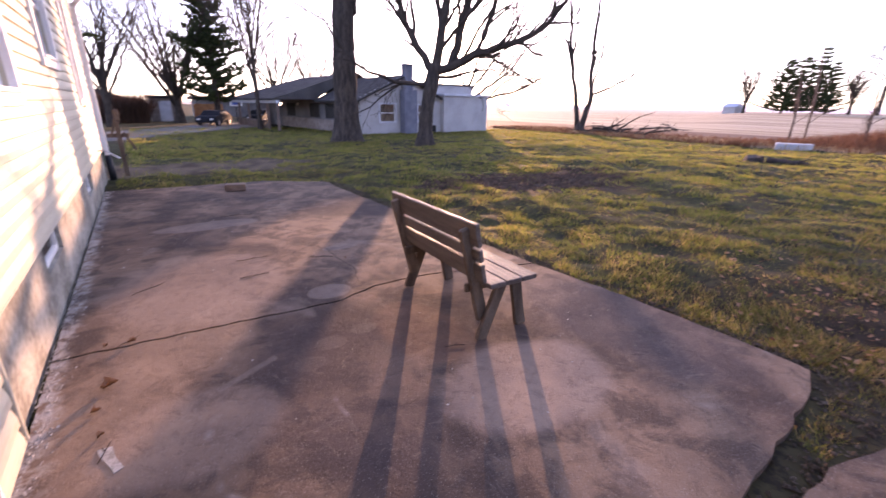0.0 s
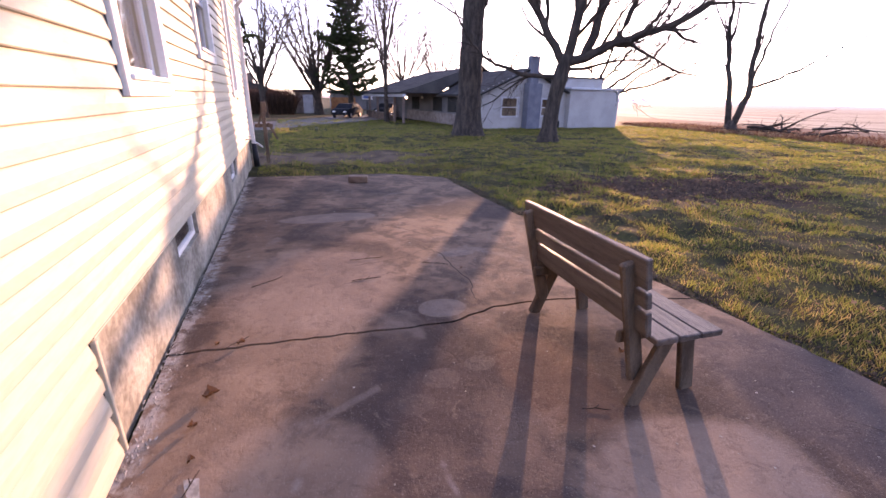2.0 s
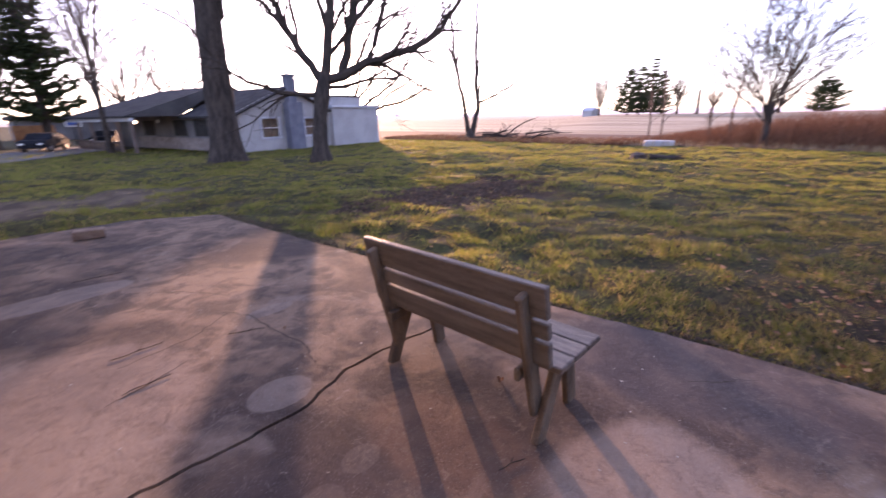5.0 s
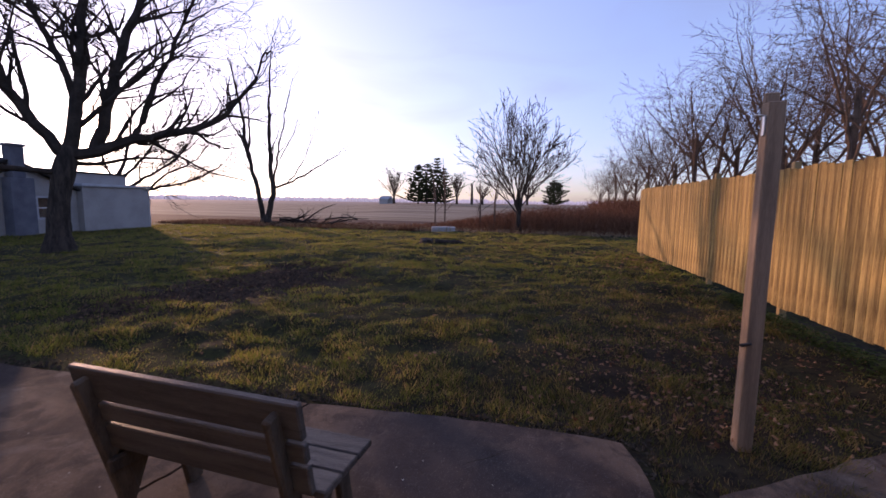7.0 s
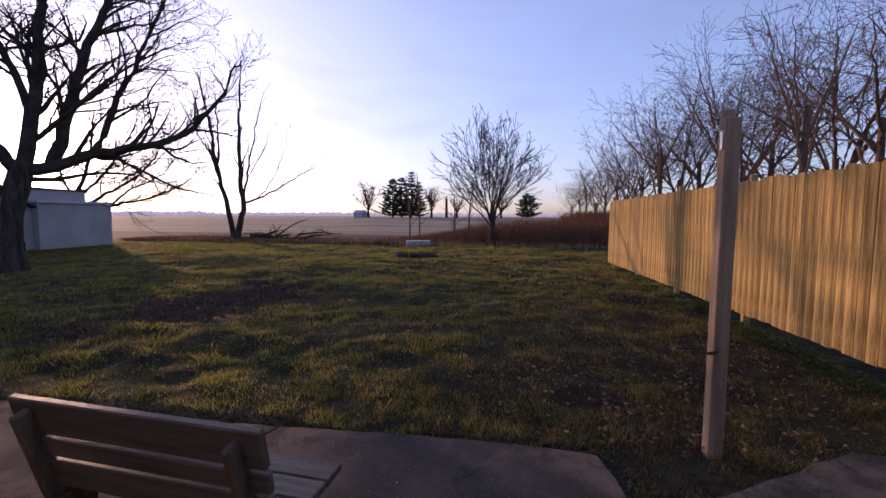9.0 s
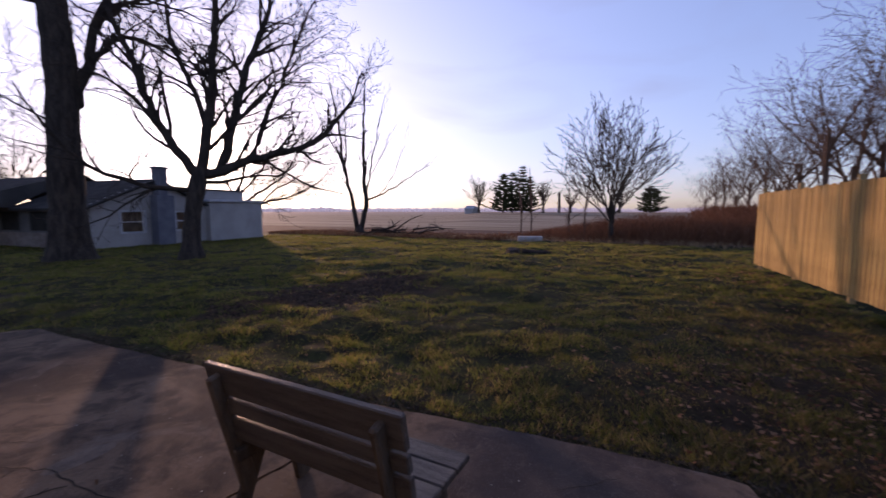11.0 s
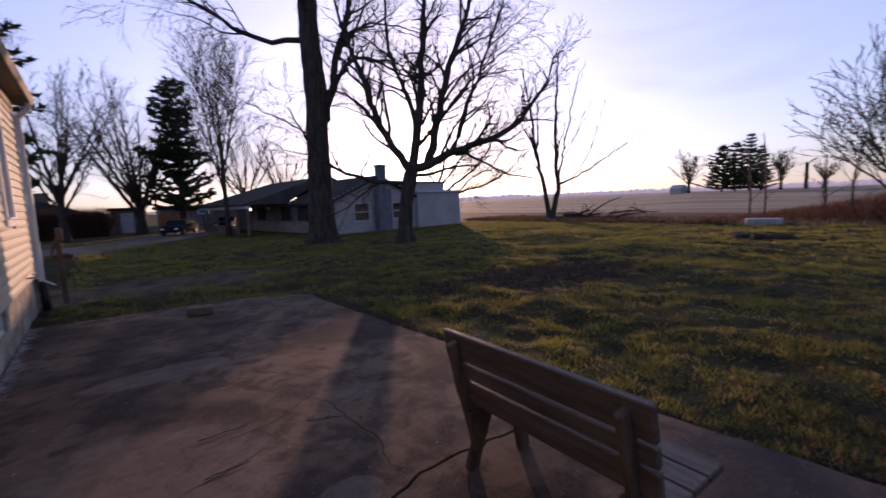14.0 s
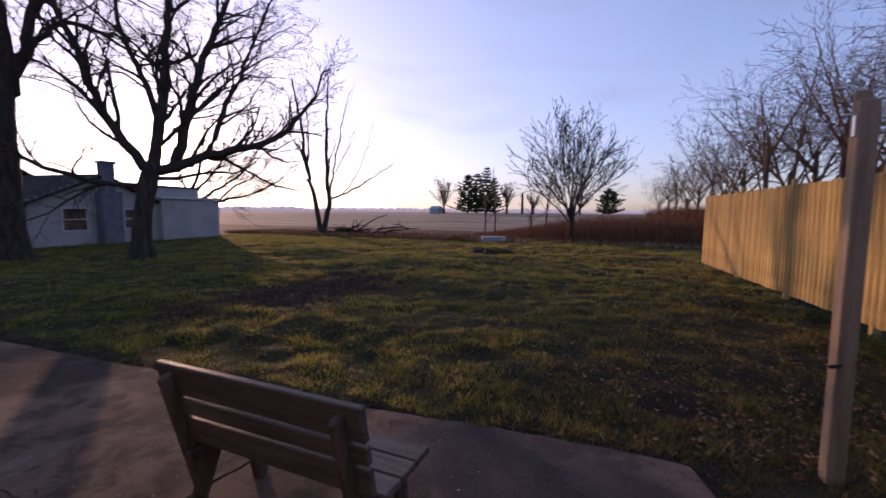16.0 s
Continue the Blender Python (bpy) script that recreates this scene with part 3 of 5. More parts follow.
def house_window(y0, y1, z0, z1, frame_mat, curtain):
    w = empty("window", "white-trimmed double-hung window", "")
    del w["label"]
    w.parent = house
    bm = bmesh.new()
    t = 0.1
    box(-0.03, 0.026, y0 - t, y0, z0 - t, z1 + t, 0.004, bm=bm)
    box(-0.03, 0.026, y1, y1 + t, z0 - t, z1 + t, 0.004, bm=bm)
    box(-0.03, 0.024, y0, y1, z1, z1 + t, 0.004, bm=bm)
    box(-0.03, 0.024, y0, y1, z0 - t, z0, 0.004, bm=bm)
    part("casing", bm, WHITE, w)
    # dark strip standing for shade in the gap between boards and casing
    part("board_end_shade", box(-0.021, -0.006, y0 - t - 0.017, y0 - t - 0.001, z0 - t, z1 + t), DARK, w)
    part("sill", box(-0.06, 0.045, y0 - 0.02, y1 + 0.02, z0 - 0.012, z0 + 0.02, 0.005), WHITE, w)
    zm = (z0 + z1) / 2
    for lo, hi, x in ((z0 + 0.02, zm + 0.02, -0.075), (zm - 0.02, z1, -0.045)):
        bm = bmesh.new()
        f = 0.05
        box(x - 0.02, x + 0.02, y0 + 0.001, y0 + f, lo, hi, 0.003, bm=bm)
        box(x - 0.02, x + 0.02, y1 - f, y1 - 0.001, lo, hi, 0.003, bm=bm)
        box(x - 0.019, x + 0.019, y0 + f, y1 - f, lo, lo + f, 0.003, bm=bm)
        box(x - 0.019, x + 0.019, y0 + f, y1 - f, hi - f, hi, 0.003, bm=bm)
        part("sash", bm, frame_mat, w)
        p = part("pane", box(x - 0.002, x + 0.002, y0 + f - 0.005, y1 - f + 0.005, lo + f - 0.005, hi - f + 0.005), GLASS, w)
        p.visible_shadow = False
    bm = bmesh.new()
    n = 28
    cols = []
    for i in range(n + 1):
        yy = y0 + 0.01 + (y1 - y0 - 0.02) * i / n
        xx = -0.15 + 0.018 * math.sin(i * 1.7)
        cols.append((bm.verts.new((xx, yy, z0 - 0.03)), bm.verts.new((xx, yy, z1))))
    for a, b in zip(cols, cols[1:]):
        bm.faces.new((a[0], b[0], b[1], a[1]))
    bmesh.ops.solidify(bm, geom=bm.faces[:], thickness=0.004)
    part("curtain", bm, curtain, w, "closed tan curtain")


house_window(*WINDOWS[0], WHITE, CURTAIN)
house_window(*WINDOWS[1], GREYTRIM, CURTAIN)
house_window(*WINDOWS[2], GREYTRIM, CURTAIN)

for a, b, lo in CELLARS:
    w = empty("cellar_window", "small white-framed cellar window", "")
    del w["label"]
    w.parent = house
    bm = bmesh.new()
    x = -0.085
    box(x - 0.02, x + 0.02, a, a + 0.04, lo, BASE + 0.02, 0.003, bm=bm)
    box(x - 0.02, x + 0.02, b - 0.04, b, lo, BASE + 0.02, 0.003, bm=bm)
    box(x - 0.02, x + 0.02, a + 0.04, b - 0.04, lo, lo + 0.04, 0.003, bm=bm)
    part("frame", bm, WHITE, w)
    part("pane", box(x - 0.002, x + 0.002, a + 0.035, b - 0.035, lo + 0.035, BASE + 0.02), GLASS, w).visible_shadow = False
    part("reveal", box(-0.34, -0.285, a - 0.05, b + 0.05, lo - 0.05, BASE + 0.01), DARK, w)

# eave, gutter, roof
part("soffit", box(-0.2, 0.16, Y0, Y1 + 0.25, EAVE + 0.0, EAVE + 0.02), SOFFIT, house)
part("frieze", box(-0.02, 0.014, Y0, Y1, EAVE - 0.12, EAVE - 0.001, 0.003), SOFFIT, house)
bm = bmesh.new()
gp = [(0.16, EAVE + 0.12), (0.16, EAVE + 0.005), (0.235, EAVE + 0.005), (0.25, EAVE + 0.05), (0.27, EAVE + 0.12), (0.262, EAVE + 0.12), (0.24, EAVE + 0.052), (0.228, EAVE + 0.013), (0.168, EAVE + 0.013), (0.168, EAVE + 0.12)]
ends = [[bm.verts.new((x, yy, zz)) for x, zz in gp] for yy in (Y0, Y1 + 0.25)]
for i in range(len(gp)):
    j = (i + 1) % len(gp)
    bm.faces.new((ends[0][i], ends[0][j], ends[1][j], ends[1][i]))
bm.faces.new(ends[0]), bm.faces.new(ends[1][::-1])
part("gutter", bm, SOFFIT, house, "brown metal gutter")
bm = bmesh.new()
rp = [(0.2, EAVE + 0.13), (-3.4, EAVE + 1.75), (-7.1, EAVE + 0.1), (-7.1, EAVE + 0.03), (-3.4, EAVE + 1.65), (0.17, EAVE + 0.04)]
ends = [[bm.verts.new((x, yy, zz)) for x, zz in rp] for yy in (Y0 - 0.2, Y1 + 0.25)]
for i in range(len(rp)):
    j = (i + 1) % len(rp)
    bm.faces.new((ends[0][i], ends[0][j], ends[1][j], ends[1][i]))
bm.faces.new(ends[0]), bm.faces.new(ends[1][::-1])
part("roof", bm, SHINGLE, house)
for yy in (Y0 + 0.1, Y1 - 0.1):
    bm = bmesh.new()
    vs = [bm.verts.new(c) for c in ((-0.3, yy, EAVE + 0.03), (-6.9, yy, EAVE + 0.03), (-3.4, yy, EAVE + 1.62))]
    f = bm.faces.new(vs)
    bmesh.ops.solidify(bm, geom=[f], thickness=0.06)
    part("gable", bm, SIDING, house)
# downspout: elbow under the gutter, long pipe, black boot
bm = beam((0.2, Y1 - 0.02, EAVE + 0.01), (0.2, Y1 - 0.02, EAVE - 0.1), 0.07, 0.055, 0.006)
beam((0.2, Y1 - 0.02, EAVE - 0.08), (0.06, Y1 - 0.02, EAVE - 0.24), 0.07, 0.055, 0.006, bm=bm)
beam((0.055, Y1 - 0.02, EAVE - 0.2), (0.055, Y1 - 0.02, 0.45), 0.07, 0.055, 0.006, bm=bm)
ds = part("downspout", bm, WHITE, house, "white metal downspout")
part("boot", rod((0.06, Y1 - 0.02, 0.47), (0.07, Y1 - 0.02, -0.1), 0.06, 0.065, 12), BLACK, ds, "black corrugated drain boot", True)
bm = rod((0.0, 8.95, 0.66), (0.1, 8.95, 0.66), 0.013, 0.013, 8)
rod((0.09, 8.95, 0.66), (0.3, 8.9, 0.52), 0.012, 0.012, 8, bm)
rod((0.07, 8.95, 0.66), (0.07, 8.95, 0.72), 0.008, 0.008, 6, bm)
rod((0.07, 8.92, 0.72), (0.07, 8.98, 0.72), 0.015, 0.015, 8, bm)
part("spigot", bm, METAL, house, "grey metal garden spigot with a short pipe")
# dryer vent low on the wall
vent = empty("dryer_vent", "", "")
vent.parent = house
bm = bmesh.new()
for a, b, c, d in ((0.92, 0.945, 0.05, 0.24), (1.065, 1.09, 0.05, 0.24), (0.945, 1.065, 0.215, 0.24), (0.945, 1.065, 0.05, 0.075)):
    box(-0.004, 0.022, a, b, c, d, 0.002, bm=bm)
part("frame", bm, WHITE, vent)
for i in range(3):
    zz = 0.085 + i * 0.043
    part("louvre", beam((0.016, 0.946, zz + 0.02), (0.016, 1.064, zz + 0.02), 0.035, 0.004, 0.001, (0.8, 0, 0.6)), CURTAIN, vent)
part("duct", box(-0.03, 0.003, 0.945, 1.065, 0.075, 0.215), DARK, vent)

# pale crust of chips and grit along the foot of the foundation
rng = random.Random(3)
verts, faces = [], []
for i in range(1300):
    y = rng.uniform(-0.3, 8.4)
    x = min(0.3, abs(rng.gauss(0, 0.05))) - 0.02
    s, a, h = rng.uniform(0.002, 0.009), rng.uniform(0, 6.28), rng.uniform(0.002, 0.007)
    o = len(verts)
    for k in range(4):
        verts.append((x + s * math.cos(a + k * 1.57) * rng.uniform(0.6, 1.2), y + s * 1.4 * math.sin(a + k * 1.57) * rng.uniform(0.6, 1.2), 0.0005))
    verts.append((x, y, h))
    faces += [(o + k, o + (k + 1) % 4, o + 4) for k in range(4)]
ob = mesh_ob("foundation_grit", verts, faces, CHIP, None, "pale paint chips and grit along the foundation foot")
tagged(ob, category="grit", kind="stuff")

# ---------- bench ----------
bench = empty("garden_bench", "taupe painted wooden garden bench standing on the patio", "bench", at=(2.281, 1.634, 0))
bench.rotation_euler = (0, 0, radians(-2.6))
lean = Vector((0.085, 0, -0.42)).normalized()


def back_plank(d0, d1, y0=-0.585, y1=0.585):
    p = Vector((0.0, 0, 0.845))
    c = p + lean * (d0 + d1) / 2
    part("back_plank", beam((c.x, y0, c.z), (c.x, y1, c.z), d1 - d0, 0.034, 0.006, (0.98, 0, 0.2)), BENCH, bench)


back_plank(0.0, 0.158)
back_plank(0.176, 0.262)
back_plank(0.28, 0.412)
for x0, x1 in ((0.1, 0.229), (0.234, 0.363), (0.368, 0.5)):
    part("seat_plank", box(x0, x1, -0.62, 0.62, 0.405, 0.44, 0.006), SEATPLANK, bench)
for s in (-1, 1):
    yy = 0.485 * s
    part("back_upright", beam((-0.025, yy, 0.8), (0.145, yy, 0.13), 0.088, 0.038, 0.01), BENCHLEG, bench)
    part("rear_leg", beam((0.105, yy + 0.04 * s, -0.004), (0.27, yy + 0.04 * s, 0.4), 0.085, 0.038, 0.006), BENCHLEG, bench, "worn brown-footed leg" if s < 0 else "")
    part("front_leg", beam((0.5, yy, -0.004), (0.415, yy, 0.4), 0.088, 0.038, 0.006), BENCHLEG, bench)
    part("seat_cleat", box(0.025, 0.49, yy - 0.045 * s - 0.016, yy - 0.045 * s + 0.016, 0.335, 0.403, 0.008), BENCHLEG, bench)
for s in (-1, 1):
    for d in (0.04, 0.12, 0.2, 0.24, 0.31, 0.38):
        p = Vector((0.0, 0, 0.845)) + lean * d
        part("screw", rod((p.x + 0.012, 0.485 * s, p.z), (p.x + 0.02, 0.485 * s, p.z), 0.006, 0.006, 6), METAL, bench)

# ---------- small things on the patio ----------
b = part("paving_block", box(-0.17, 0.17, -0.09, 0.09, 0, 0.12, 0.012, pose(1.93, 7.55, 0, 0, 0, -14)), BLOCK, None)
tagged(b, "brown weathered paving block lying on the patio", "block")


def dead_leaf(x, y, s, turn, seed):
    r = random.Random(seed)
    bm = bmesh.new()
    n = 7
    mid = [Vector((s * (i / (n - 1) - 0.5), s * r.uniform(-0.12, 0.12), 0.012 + s * r.uniform(0.0, 0.3))) for i in range(n)]
    prev = None
    for i, p in enumerate(mid):
        w = s * 0.38 * math.sin(math.pi * (0.06 + 0.88 * i / (n - 1))) * r.uniform(0.45, 1.3)
        row = [bm.verts.new(p + Vector((r.uniform(-0.1, 0.1) * s, -w, w * r.uniform(0.2, 1.3)))), bm.verts.new(p - Vector((0, 0, 0.01))), bm.verts.new(p + Vector((r.uniform(-0.1, 0.1) * s, w, w * r.uniform(0.2, 1.3))))]
        if prev:
            bm.faces.new((prev[0], prev[1], row[1], row[0])), bm.faces.new((prev[1], prev[2], row[2], row[1]))
        prev = row
    bmesh.ops.transform(bm, matrix=pose(x, y, 0, 0, 0, turn), verts=bm.verts[:])
    ob = part("dead_leaf", bm, LEAF, None, "", True)
    tagged(ob, "curled brown dead leaf on the concrete", "leaf", "dead leaves on the patio")


for i, (x, y, s, t) in enumerate([(0.3, 1.83, 0.075, 20), (0.26, 2.36, 0.04, 60), (0.4, 2.33, 0.045, 10), (0.25, 1.62, 0.04, 0), (0.28, 1.4, 0.035, 40), (2.65, 1.5, 0.05, 30), (2.2, 3.1, 0.035, 70)]):
    dead_leaf(x, y, s, t, i)


def twig(x, y, le, turn, seed):
    r = random.Random(seed)
    bm = bmesh.new()
    p = Vector((0, 0, 0.006))
    for i in range(4):
        q = p + Vector((le / 4, r.uniform(-0.15, 0.15) * le / 2, 0))
        rod(p, q, 0.0028, 0.002, 5, bm)
        if i == 1:
            rod(q, q + Vector((le / 6, le / 8, 0.004)), 0.003, 0.002, 5, bm)
        p = q
    bmesh.ops.transform(bm, matrix=pose(x, y, 0, 0, 0, turn), verts=bm.verts[:])
    tagged(part("twig", bm, TWIG, None), "thin brown fallen twig on the concrete", "twig", "twigs on the patio")


for i, (x, y, le, t) in enumerate([(2.1, 1.15, 0.14, -20), (0.4, 3.2, 0.3, 40), (1.2, 3.1, 0.25, 10), (1.25, 3.6, 0.3, 5), (1.9, 3.35, 0.25, -30), (1.4, 5.6, 0.4, 0), (0.32, 2.3, 0.16, 35), (0.28, 1.2, 0.14, 75)]):
    twig(x, y, le, t, i + 40)

bm = bmesh.new()
pts = [(0.27, 1.3), (0.33, 1.29), (0.345, 1.2), (0.375, 1.12), (0.34, 1.1), (0.315, 1.17), (0.285, 1.24)]
prism(pts, 0.001, 0.004, bm)
tagged(part("paint_splash", bm, CHIP, None), "dried white paint splash on the concrete", "paint splash")
rng = random.Random(9)
verts, faces = [], []
for i in range(130):
    x, y = rng.uniform(0.3, 3.6), rng.uniform(0.2, 7.5)
    s, a = rng.uniform(0.003, 0.01), rng.uniform(0, 6.28)
    o = len(verts)
    verts += [(x + s * math.cos(a + k * 1.57) * rng.uniform(0.4, 1.2), y + s * math.sin(a + k * 1.57), 0.002) for k in range(4)] + [(x, y, 0.006)]
    faces += [(o + k, o + (k + 1) % 4, o + 4) for k in range(4)]
tagged(mesh_ob("patio_debris", verts, faces, CHIP, None, "small pale crumbs scattered over the concrete"), category="debris", kind="stuff")

# ---------- fence ----------
fence = empty("picket_fence", "tall golden pine privacy fence of upright boards", "fence")


def fence_y(x):
    return -2.5 + 0.07 * (x - 15.5)


FTURN = math.degrees(math.atan(0.07))
rng = random.Random(21)
PICKETS = []
for k in range(6):
    bm = bmesh.new()
    h = 1.98 + rng.uniform(-0.02, 0.02)
    c = 0.022
    prof = [(0.0, 0.0), (0.138, 0.0), (0.138, h - c), (0.138 - c, h), (c, h), (0.0, h - c)]
    front = [bm.verts.new((x, 0.018, zz)) for x, zz in prof]
    back = [bm.verts.new((x, 0.0, zz)) for x, zz in prof]
    bm.faces.new(front), bm.faces.new(back[::-1])
    for i in range(6):
        bm.faces.new((front[i], back[i], back[(i + 1) % 6], front[(i + 1) % 6]))
    bmesh.ops.recalc_face_normals(bm, faces=bm.faces[:])
    me = bpy.data.meshes.new("picket")
    bm.to_mesh(me), bm.free()
    me.materials.append(PICKET)
    PICKETS.append(me)
x = 4.3
while x < 15.65:
    ob = new("picket", rng.choice(PICKETS))
    ob.matrix_basis = pose(x, fence_y(x), 0.14 - 0.008 * (x - 6) + rng.uniform(-0.012, 0.012), 0, rng.uniform(-0.5, 0.5), FTURN)
    ob.parent = fence
    x += 0.1425 + rng.uniform(0, 0.004)
for zz in (0.4, 1.1, 1.8):
    part("rail", beam((4.25, fence_y(4.25) - 0.03, zz), (15.7, fence_y(15.7) - 0.03, zz), 0.09, 0.04, 0.004, (0, 1, 0)), FENCEPOST, fence)
for i in range(5):
    x = 15.6 - 2.48 * i
    part("post", box(x - 0.045, x + 0.045, fence_y(x) - 0.15, fence_y(x) - 0.06, -0.3, 2.2, 0.006), FENCEPOST, fence)

# ---------- tall timber posts ----------
def yard_post(x, y, turn, top):
    p = empty("timber_post", "tall square weathered timber post standing in the grass", "post", "timber posts beside the patio", (x, y, 0))
    p.rotation_euler = (0, 0, radians(turn))
    part("shaft", box(-0.047, 0.047, -0.047, 0.047, -0.3, top, 0.006), POST, p)
    part("cap_block", box(0.0, 0.046, -0.03, 0.046, top - 0.002, top + 0.06, 0.006), POST, p)
    bm = box(-0.03, 0.0, 0.047, 0.058, top - 0.2, top - 0.08, 0.003)
    rod((-0.015, 0.05, top - 0.08), (-0.02, 0.11, top - 0.075), 0.005, 0.005, 6, bm)
    part("bracket", bm, METAL, p, "small zinc line bracket")
    bm = rod((-0.03, 0.045, 0.68), (-0.035, 0.075, 0.675), 0.012, 0.012, 8)
    rod((-0.03, 0.07, 0.675), (-0.07, 0.03, 0.7), 0.011, 0.008, 6, bm)
    part("cleat", bm, BLACK, p, "small dark iron cleat")
    return p


yard_post(4.07, -1.08, 3, 2.2)
yard_post(4.55, -2.52, 3, 2.2)

# ---------- wooden stand past the house corner ----------
st = empty("yard_stand", "weathered wooden yard stand with crossbar and hose arm", "yard stand")
part("stake", box(0.26, 0.34, 10.46, 10.54, -0.15, 1.1, 0.01), BENCHLEG, st)
part("top_block", box(0.27, 0.37, 10.45, 10.55, 1.1, 1.33, 0.012), BENCHLEG, st)
part("crossbar", box(0.1, 0.48, 10.455, 10.495, 0.78, 0.86, 0.008), BENCHLEG, st)
part("arm", beam((0.38, 10.47, 0.88), (0.55, 10.47, 0.52), 0.045, 0.03, 0.006), BENCHLEG, st)
part("brace", beam((0.16, 10.48, 0.78), (0.3, 10.48, 1.2), 0.04, 0.03, 0.006), BENCHLEG, st)

# ---------- trees ----------
def tube(buf, pts, radii, sides):
    """Adds a tapered tube along pts to the vertex and face lists."""
    verts, faces = buf
    o = len(verts)
    n = len(pts)
    for i, p in enumerate(pts):
        t = (pts[min(n - 1, i + 1)] - pts[max(0, i - 1)]).normalized()
        u = t.cross(Vector((0.31, 0.17, 0.93)) if abs(t.z) < 0.9 else Vector((1, 0.2, 0))).normalized()
        v = t.cross(u)
        for k in range(sides):
            a = 2 * math.pi * k / sides
            verts.append(p + (u * math.cos(a) + v * math.sin(a)) * radii[i])
    for i in range(n - 1):
        for k in range(sides):
            j = (k + 1) % sides
            faces.append((o + i * sides + k, o + i * sides + j, o + (i + 1) * sides + j, o + (i + 1) * sides + k))


def curve(points, step):
    """A smooth line through a few points."""
    pts = [Vector(p) for p in points]
    out = []
    for i in range(len(pts) - 1):
        a, b = pts[i], pts[i + 1]
        p0, p3 = pts[max(0, i - 1)], pts[min(len(pts) - 1, i + 2)]
        n = max(2, int((b - a).length / step))
        for k in range(n):
            t = k / n
            out.append(0.5 * ((2 * a) + (b - p0) * t + (2 * p0 - 5 * a + 4 * b - p3) * t * t + (3 * a - p0 - 3 * b + p3) * t * t * t))
    out.append(pts[-1])
    return out


def sprout(buf, path, radii, rng, depth, spec, fine=0.006):
    """Side shoots along a limb, each with shoots of its own."""
    count, length, spread, lift, wander, start = spec[0]
    total = sum((b - a).length for a, b in zip(path, path[1:]))
    num = max(1, int(count * total))
    for c in range(num):
        k = start + (1 - start) * (c + rng.random()) / num
        f = k * (len(path) - 1)
        i = min(len(path) - 2, int(f))
        p = path[i].lerp(path[i + 1], f - i)
        d = (path[i + 1] - path[i]).normalized()
        r = (radii[i] * (1 - f + i) + radii[i + 1] * (f - i)) * rng.uniform(0.36, 0.58)
        side = Vector((rng.gauss(0, 1), rng.gauss(0, 1), rng.gauss(0, 1)))
        side = (side - d * side.dot(d)).normalized()
        d2 = (d + side * spread * rng.uniform(0.7, 1.3)).normalized()
        le = length * rng.uniform(0.5, 1.25) * (1.15 - 0.55 * k)
        n = 6 if depth > 1 else 4
        pts, rad, q = [p], [max(r, fine)], p
        for s in range(n):
            d2 = (d2 + Vector((rng.gauss(0, wander), rng.gauss(0, wander), rng.gauss(0, wander) + lift))).normalized()
            q = q + d2 * le / n
            pts.append(q)
            rad.append(max(fine * 0.8, r * (1 - 0.8 * (s + 1) / n)))
        tube(buf, pts, rad, 5 if depth > 1 else 3)
        if len(spec) > 1:
            sprout(buf, pts, rad, rng, depth - 1, spec[1:], fine)


def bare_tree(name, label, at, trunk, limbs, spec, seed, bark=BARK, twigs=TWIG, flare=1.5, group="", fine=0.006):
    """A leafless tree: trunk points with radii, primary limbs as (points, radius), and shoots."""
    rng = random.Random(seed)
    root = empty(name, label, "tree", group, at)
    buf = ([], [])
    pts = curve([p for p, r in trunk], 0.35)
    rr = np.interp(np.linspace(0, 1, len(pts)), np.linspace(0, 1, len(trunk)), [r for p, r in trunk])
    rad = []
    for p, r in zip(pts, rr):
        rad.append(float(r) * (1 + (flare - 1) * math.exp(-max(0, p.z) / 0.35)) * (1 + 0.06 * rng.uniform(-1, 1)))
    tube(buf, pts, rad, 14)
    mesh_ob("trunk", *buf, bark, root, "", True)
    crown = ([], [])
    for points, r in limbs:
        path = curve(points, 0.4)
        n = len(path)
        for i in range(1, n - 1):
            path[i] = path[i] + Vector((rng.gauss(0, 1), rng.gauss(0, 1), rng.gauss(0, 1))) * 0.035
        radii = [max(0.012, r * (1 - 0.82 * i / (n - 1))) for i in range(n)]
        tube(crown, path, radii, 8)
        sprout(crown, path, radii, rng, len(spec), spec, fine)
    mesh_ob("crown", *crown, twigs, root)
    return root


def V3(h, zz, d=0.0, side=(0.834, -0.552), away=(0.552, 0.834)):
    """A point h metres across, d metres back and zz up."""
    return (side[0] * h + away[0] * d, side[1] * h + away[1] * d, zz)


